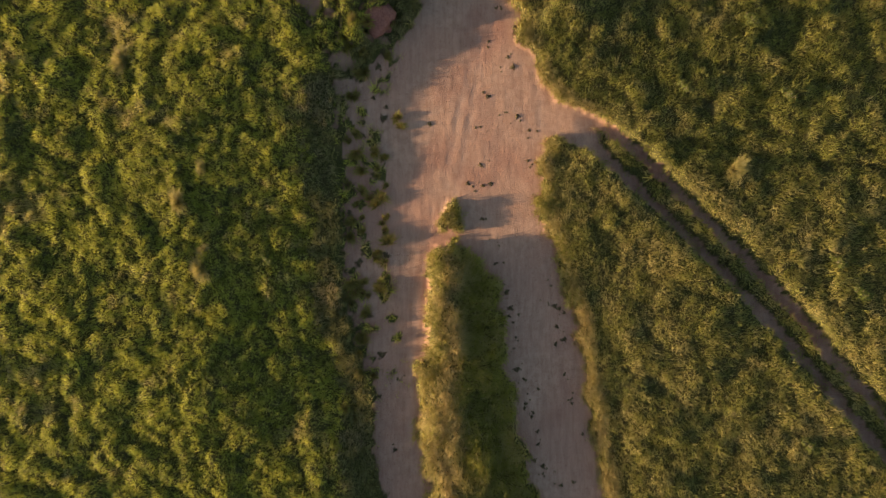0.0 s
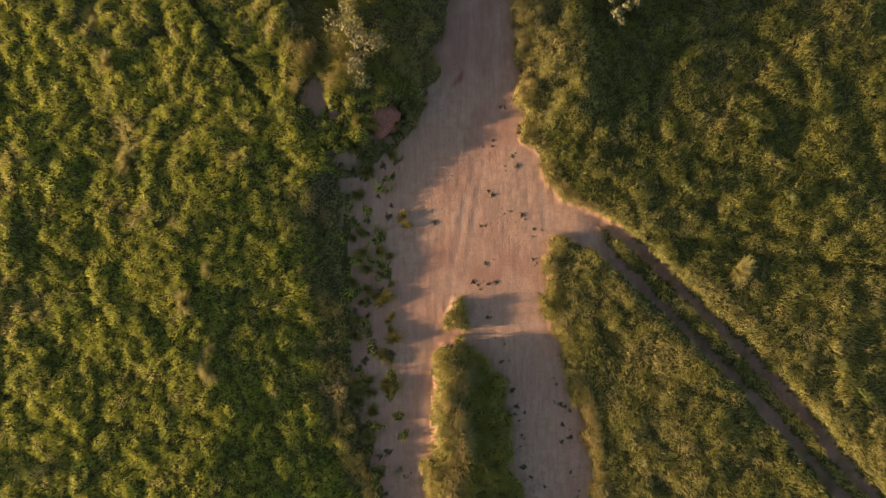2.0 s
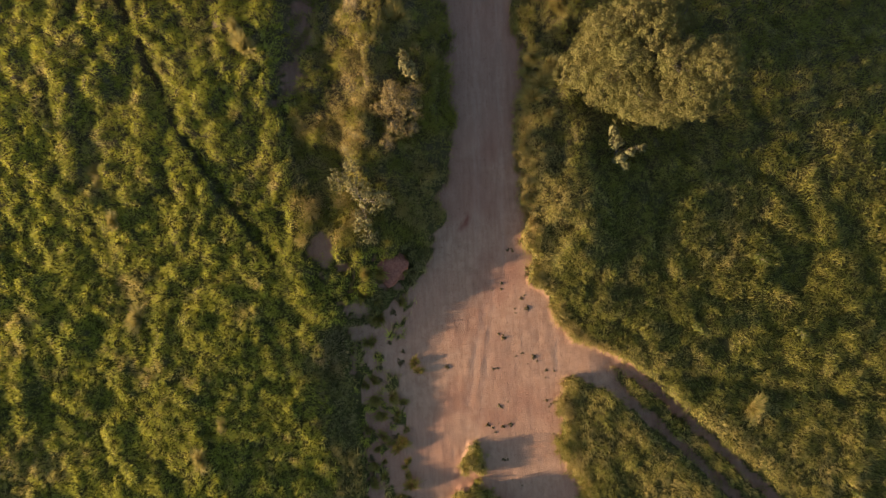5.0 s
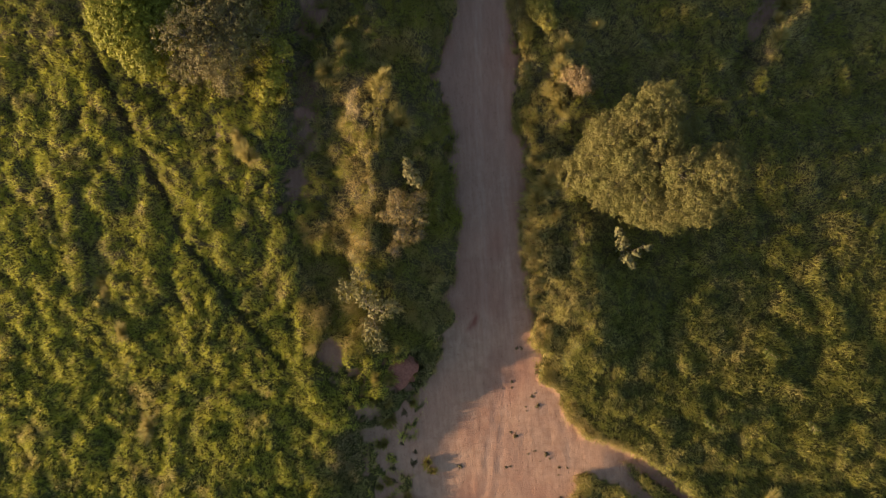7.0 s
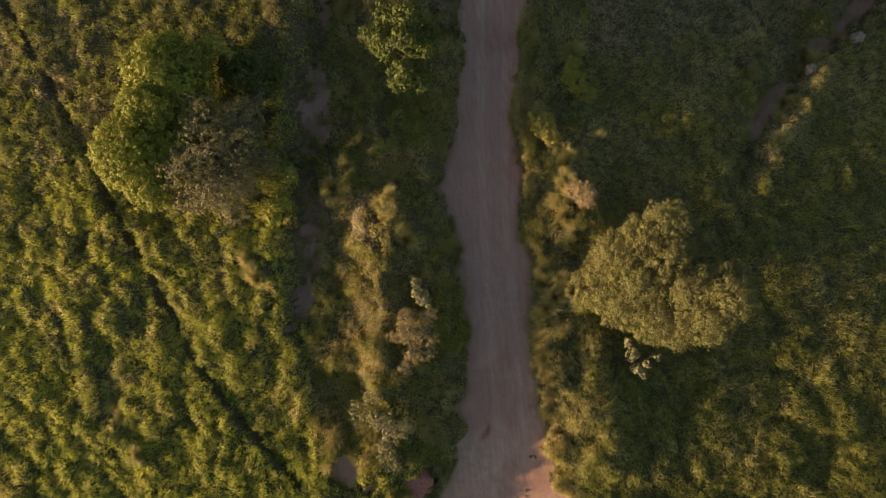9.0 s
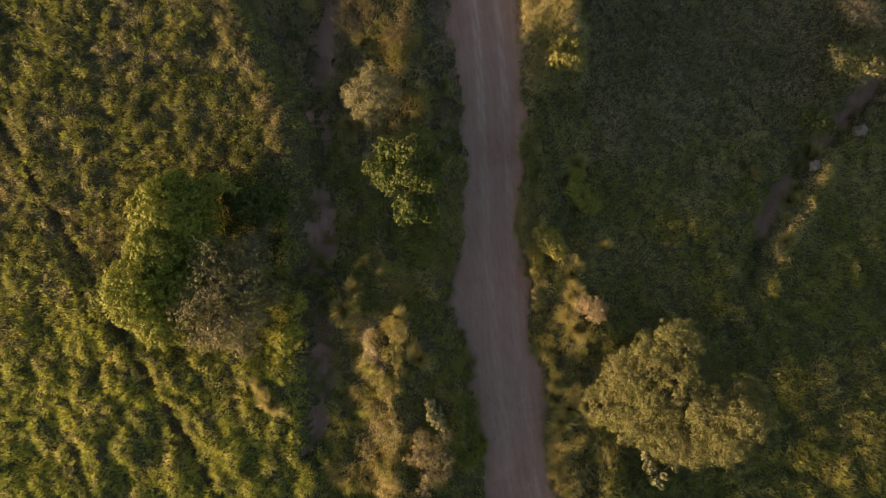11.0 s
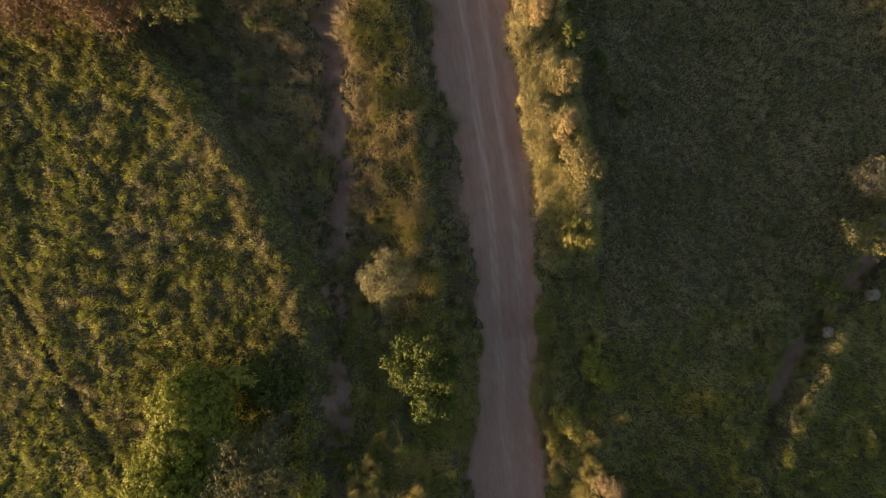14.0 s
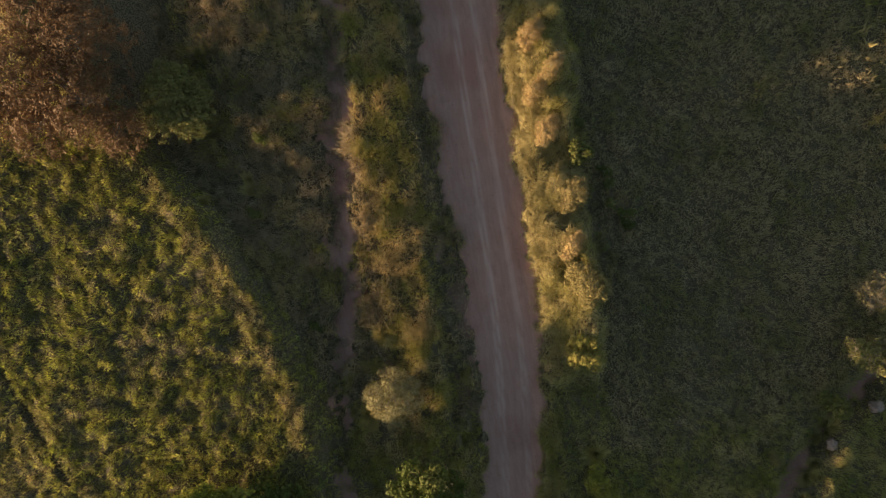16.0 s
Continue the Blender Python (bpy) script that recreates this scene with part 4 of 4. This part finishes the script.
woody("ditch_shrub", (15.0, 31.6), [(15.0, 31.6, 0.7, 0.32), (15.2, 31.3, 0.6, 0.25)],
      OLIVE, "small olive shrub on the ditch bank", "shrub", 224, 0.13, 14, 0.09, 1.0, 0.4, 0.03)
woody("twiggy_shrub", (21.8, 38.8), [(21.6, 38.9, 1.3, 0.9), (22.4, 38.5, 1.3, 0.8), (21.2, 39.6, 1.0, 0.7), (22.2, 39.7, 1.1, 0.8)],
      ASH, "bare grey shrub of thin twigs", "shrub", 225, 0.15, 5, 0.09, 0.3, 0.3, 0.06, TWIG, 5)
woody("twiggy_shrub", (-11.0, 32.2), [(-11.0, 32.3, 1.6, 0.8), (-10.3, 32.7, 1.5, 0.6), (-11.5, 31.8, 1.4, 0.6)],
      ASH, "bare grey shrub below a half-bare tree", "shrub", 226, 0.15, 4, 0.09, 0.25, 0.3, 0.05, TWIG, 5)
woody("leafy_bush", (-11.9, 35.1), [(-11.8, 35.2, 2.3, 0.5), (-11.5, 34.8, 2.1, 0.4), (-12.3, 35.4, 2.1, 0.4)],
      GREEN, "small sunlit yellow-green bush in tree shade", "bush", 227, 0.14, 10, 0.15, 0.7, 0.25, 0.04, skirt=False)
# understory bush whose dark leaf colour deepens the shade between the trees
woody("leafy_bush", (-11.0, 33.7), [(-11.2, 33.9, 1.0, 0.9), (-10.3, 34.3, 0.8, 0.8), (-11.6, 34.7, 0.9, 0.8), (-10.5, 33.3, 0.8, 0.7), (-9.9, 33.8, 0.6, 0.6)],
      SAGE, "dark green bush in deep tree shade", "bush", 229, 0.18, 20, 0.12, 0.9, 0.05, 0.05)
woody("leafy_bush", (-9.7, 28.7), [(-9.5, 28.8, 1.7, 0.45), (-10.0, 28.2, 1.5, 0.45), (-10.2, 27.4, 1.4, 0.55), (-10.6, 26.7, 1.1, 0.5)],
      GREEN, "straggling green bush beside the foot trail", "bush", 228, 0.15, 12, 0.13, 0.8, 0.15, 0.04)
woody("verge_shrub", (3.6, 29.7), [(3.6, 29.8, 0.7, 0.6), (3.9, 29.2, 0.7, 0.5), (3.3, 30.2, 0.6, 0.45)],
      GREEN, "yellow-green shrub at the road's edge", "shrub", 220, 0.17, 22, 0.09, 1.0, 0.5, 0.05)
woody("verge_shrub", (5.7, 31.7), [(5.7, 31.8, 0.6, 0.6), (6.1, 31.2, 0.6, 0.5), (5.3, 32.2, 0.5, 0.5), (5.6, 32.9, 0.5, 0.4)],
      GREEN, "low green shrub in the field", "shrub", 221, 0.17, 20, 0.09, 1.0, 0.3, 0.05)
woody("meadow_shrub", (-4.9, 26.0), [(-5.3, 25.3, 0.8, 0.6), (-4.8, 26.5, 0.9, 0.6), (-4.5, 25.8, 0.8, 0.55), (-5.0, 24.5, 0.6, 0.5)],
      CLUMP, "straw and green shrub on the verge", "shrub", 222, 0.15, 12, 0.08, 0.5, 0.35, 0.05)
woody("lone_tree", (-39.0, -8.8), [(-39.0, -8.8, 3.4, 0.6), (-39.2, -8.7, 2.7, 0.7), (-38.8, -8.9, 2.0, 0.6)],
      GREEN, "slim green tree standing alone in the pasture", "tree", 223, 0.26, 24, 0.13, 1.0, 0.2, 0.10)


# ---- small plants, each a thing: built once, then copied ----
def weed_mesh(name, seed, material, leaves=34, reach=0.13, tall=0.10, size=0.085, dry=0.0, narrow=0.4):
    """A low, ragged weed: short leaves over a small uneven cushion."""
    rng = np.random.default_rng(seed)
    a, q = rng.uniform(0, 2 * math.pi, leaves), np.sqrt(rng.random(leaves))
    r = reach * (1 + 0.35 * np.sin(3 * a + seed) + 0.2 * np.sin(5 * a))
    c = np.stack([q * r * np.cos(a), q * r * np.sin(a), 0.01 + tall * (1 - q * q) * rng.uniform(0.5, 1.0, leaves)], 1)
    n = np.stack([q * np.cos(a), q * np.sin(a), np.full(leaves, 0.8)], 1)
    return leaf_mesh(name, rng, c, n, size, material, dry + rng.random(leaves) * 0.8, narrow)


def plume_mesh(name, seed, material, blades=260, reach=0.42, tall=0.6, dry=0.1, width=0.022):
    """A tussock of tall grass: blades that rise from the foot, arch outwards and droop, more to one side."""
    rng = np.random.default_rng(seed)
    a, q = rng.uniform(0, 2 * math.pi, blades), np.sqrt(rng.random(blades))
    lean = rng.uniform(-0.3, 0.3, 2) * reach
    foot = np.stack([0.3 * reach * q * np.cos(a), 0.3 * reach * q * np.sin(a), np.zeros(blades)], 1)
    far = q * reach * rng.uniform(0.6, 1.3, blades) * (1 + 0.35 * np.sin(2 * a + seed))
    tip = np.stack([far * np.cos(a) + lean[0], far * np.sin(a) + lean[1], tall * (1 - 0.55 * q) * rng.uniform(0.6, 1.15, blades)], 1)
    mid = 0.45 * foot + 0.55 * tip + np.array([0, 0, 1.0]) * (0.18 * tall * q)[:, None]
    b = rng.uniform(0, 2 * math.pi, blades)
    w = (width * rng.uniform(0.6, 1.4, blades))[:, None] * np.stack([np.cos(b), np.sin(b), np.zeros(blades)], 1)
    v = np.stack([foot, mid - w, tip, mid + w], 1).reshape(-1, 3)
    return mesh_of(name, v, np.arange(4 * blades).reshape(-1, 4), material, {"dry": np.repeat(np.clip(dry + 0.7 * rng.random(blades), 0, 1), 4)})


def placed(kind, places, label, category, group, meshes, sizes, seed):
    rng = np.random.default_rng(seed)
    for k, (x, y) in enumerate(places):
        ob = new(kind, meshes[k % len(meshes)])
        s = rng.uniform(*sizes)
        ob.matrix_basis = pose(x, y, ground_z(x, y) - 0.01, 0, 0, rng.uniform(0, 360)) @ Matrix.Diagonal((s, s, s, 1))
        tagged(ob, label, category, group)


STRAW_TUFTS = [(-14.6, -0.7), (-15.7, 2.3), (-19.1, 10.4), (-18.8, 9.9), (-14.3, 4.1), (-20.8, 17.9), (-20.5, 17.2), (-19.8, 15.1), (-14.4, -0.3), (-14.5, -1.2),
               (-12.2, 24.2), (-12.0, 23.7), (-12.4, 24.8), (-10.2, 51.0), (-12.6, 50.2), (-10.0, 50.4), (-5.9, 36.9), (-5.8, 37.4), (-3.8, 51.4), (-4.3, 41.6), (-0.5, 38.8), (-4.8, 27.1),
               (4.4, 27.2), (4.2, 26.7), (4.1, 26.1), (4.5, 27.8), (4.7, 28.3), (3.9, 25.7), (4.6, 26.9), (4.3, 25.0), (3.6, 22.0), (3.2, 21.0), (3.5, 19.5), (13.1, 3.9), (16.4, 28.9), (17.1, 29.8), (18.2, 31.6), (19.0, 32.3), (16.0, 27.7), (5.7, 33.5), (5.4, 28.1), (2.7, 20.4), (2.8, 22.4),
               (-5.1, 26.7), (-4.7, 26.2), (-4.1, 25.2), (-4.7, 24.3), (-4.0, 24.8), (-6.8, 28.9), (-7.7, 27.9), (6.5, 29.0), (18.9, 31.9), (17.6, 30.4)]
SEED_HEADS = [(-10.1, 49.2), (-7.8, 42.6), (-9.0, 53.0), (7.8, 51.0), (8.8, 48.2), (9.6, 45.2), (15.6, 7.6), (-11.0, -0.7), (18.1, -0.8), (19.2, -2.4), (16.6, -10.0), (-22.9, 20.3), (13.9, 11.4), (10.6, 8.0)]
ROAD_WEEDS = [(0.2, 6.3), (1.2, 6.9), (0.2, 4.3), (0.1, 3.0), (-0.15, 2.9), (0.4, 3.2), (0.75, 3.3), (2.7, 5.7), (2.9, 4.3), (1.8, 10.1), (2.0, 11.2), (1.1, 0.2), (1.1, -0.9),
              (1.2, -1.9), (1.7, -3.7), (1.8, -4.6), (2.0, -5.4), (2.4, -8.5), (-4.2, -7.1), (-4.2, -10.5), (0.6, 10.5), (4.2, -3.1), (4.6, -4.9), (4.4, -4.2), (3.5, -12.0), (1.4, -2.2), (3.9, -2.1), (3.8, -3.1), (4.3, -3.8), (4.5, -5.1), (4.6, -6.8), (4.8, -8.1), (5.5, -9.9), (2.6, -8.4), (3.2, -9.8), (0.5, 1.4), (3.1, 2.5), (1.3, 9.2), (0.6, 7.9), (2.0, 11.6), (1.3, 12.5), (1.5, -2.4), (1.8, -3.3), (2.0, -4.0), (2.2, -5.0), (2.4, -6.2), (2.5, -7.0), (2.7, -7.8), (2.9, -9.0), (3.3, -10.4), (3.5, -11.6),
              (4.5, -12.5), (5.2, -12.4), (2.3, 6.6), (-2.5, 6.5), (1.4, -2.6), (2.1, -6.6), (2.9, -11.2), (5.0, -8.0)]
STRIP_WEEDS = [(-6.1, 9.2), (-6.4, 8.0), (-4.8, 7.4), (-4.0, 6.3), (-4.2, 6.8), (-6.1, 5.9), (-6.1, 4.1), (-5.7, 2.6), (-5.5, 3.8), (-5.3, 2.2), (-6.1, 1.5), (-6.9, 0.5), (-5.4, -0.6),
               (-6.1, -2.5), (-5.7, -3.7), (-6.6, 1.4), (-4.9, 1.5), (-6.0, -5.9), (-6.1, -6.8), (-6.4, -9.2), (-6.1, -10.4), (-4.8, 10.1), (-5.8, 11.3), (-5.0, 4.6), (-4.7, 0.2), (-5.1, -2.0), (-5.5, 7.9), (-5.7, 11.7), (-4.5, 11.8), (-5.3, 12.7), (-4.6, 12.4), (-5.0, 11.3)]
tuft_a, tuft_b = plume_mesh("tussock", 301, PLUME, 620, 0.46, 0.48, 0.1, 0.011), plume_mesh("tussock", 302, PLUME, 800, 0.58, 0.56, 0.0, 0.011)
weed_a, weed_b, weed_c = weed_mesh("weed", 303, WEED, 60, 0.11, 0.045, 0.08), weed_mesh("weed", 304, WEED, 110, 0.16, 0.06, 0.085), weed_mesh("weed", 306, WEED, 36, 0.075, 0.04, 0.07)
clump_a, clump_b = plume_mesh("weed", 307, CLUMP, 300, 0.36, 0.40, 0.0, 0.013), plume_mesh("weed", 308, CLUMP, 220, 0.28, 0.30, 0.0, 0.013)
road_rng = np.random.default_rng(341)
ROAD_WEEDS += [(x + float(road_rng.normal(0, 0.22)), y + float(road_rng.normal(0, 0.2))) for x, y in ROAD_WEEDS for _ in range(2)]
placed("grass_tussock", STRAW_TUFTS, "dry straw-coloured grass tussock", "grass tuft", "dry tussocks", [tuft_a, tuft_b], (0.8, 1.3), 311)
placed("road_weed", ROAD_WEEDS, "small grey-green weed on bare sandy road", "weed", "weeds on the road", [weed_a, weed_c, weed_b, weed_c], (0.45, 0.95), 313)
strip_rng = np.random.default_rng(340)
STRIP_WEEDS += [(float(-7.0 + 2.3 * strip_rng.random() ** 1.7), float(strip_rng.uniform(-9, 12))) for _ in range(70)]
placed("strip_weed", STRIP_WEEDS, "olive grass clump on bare roadside soil", "weed", "weeds beside the road", [clump_a, clump_b, weed_b], (0.7, 1.4), 314)
for k, (x, y) in enumerate(SEED_HEADS):
    woody("flowering_bush", (x, y), [(x, y, 0.55, 0.28), (x + 0.25, y - 0.15, 0.45, 0.22), (x - 0.2, y + 0.2, 0.45, 0.2)], SAGE,
          "small pale flowering bush in the grass", "bush", 330 + k, 0.12, 10, 0.08, 0.9, 0.1, 0.02, PALE_BARK, 0, "flowering bushes")


# ---- stones and the red earth mound ----
def lump_mesh(name, seed, rx, ry, rz, material):
    bm = bmesh.new()
    bmesh.ops.create_icosphere(bm, subdivisions=3, radius=1.0)
    for v in bm.verts:
        k = 1 + 0.42 * noise.noise(v.co * 1.7 + Vector((seed, 0, 0))) + 0.22 * noise.noise(v.co * 4.5 + Vector((0, seed, 0)))
        v.co = Vector((v.co.x * rx, v.co.y * ry, v.co.z * rz)) * k
    me = bpy.data.meshes.new(name)
    bm.to_mesh(me)
    bm.free()
    me.materials.append(material)
    for p in me.polygons:
        p.use_smooth = True
    return me


def lump(name, x, y, sizes, material, seed, label, category):
    ob = new(name, lump_mesh(name, seed, *sizes, material))
    ob.matrix_basis = pose(x, y, ground_z(x, y) + 0.25 * sizes[2], 0, 0, seed * 40)
    return tagged(ob, label, category)


lump("earth_mound", -5.1, 12.0, (1.0, 0.9, 0.44), REDCLAY, 3, "low mound of bare red earth in grass", "mound")
lump("boulder", 21.5, 32.9, (0.36, 0.30, 0.34), STONE, 5, "pale grey boulder in the ditch", "rock")
lump("boulder", 18.6, 31.4, (0.34, 0.26, 0.26), STONE, 6, "small weathered boulder on the ditch bank", "rock")
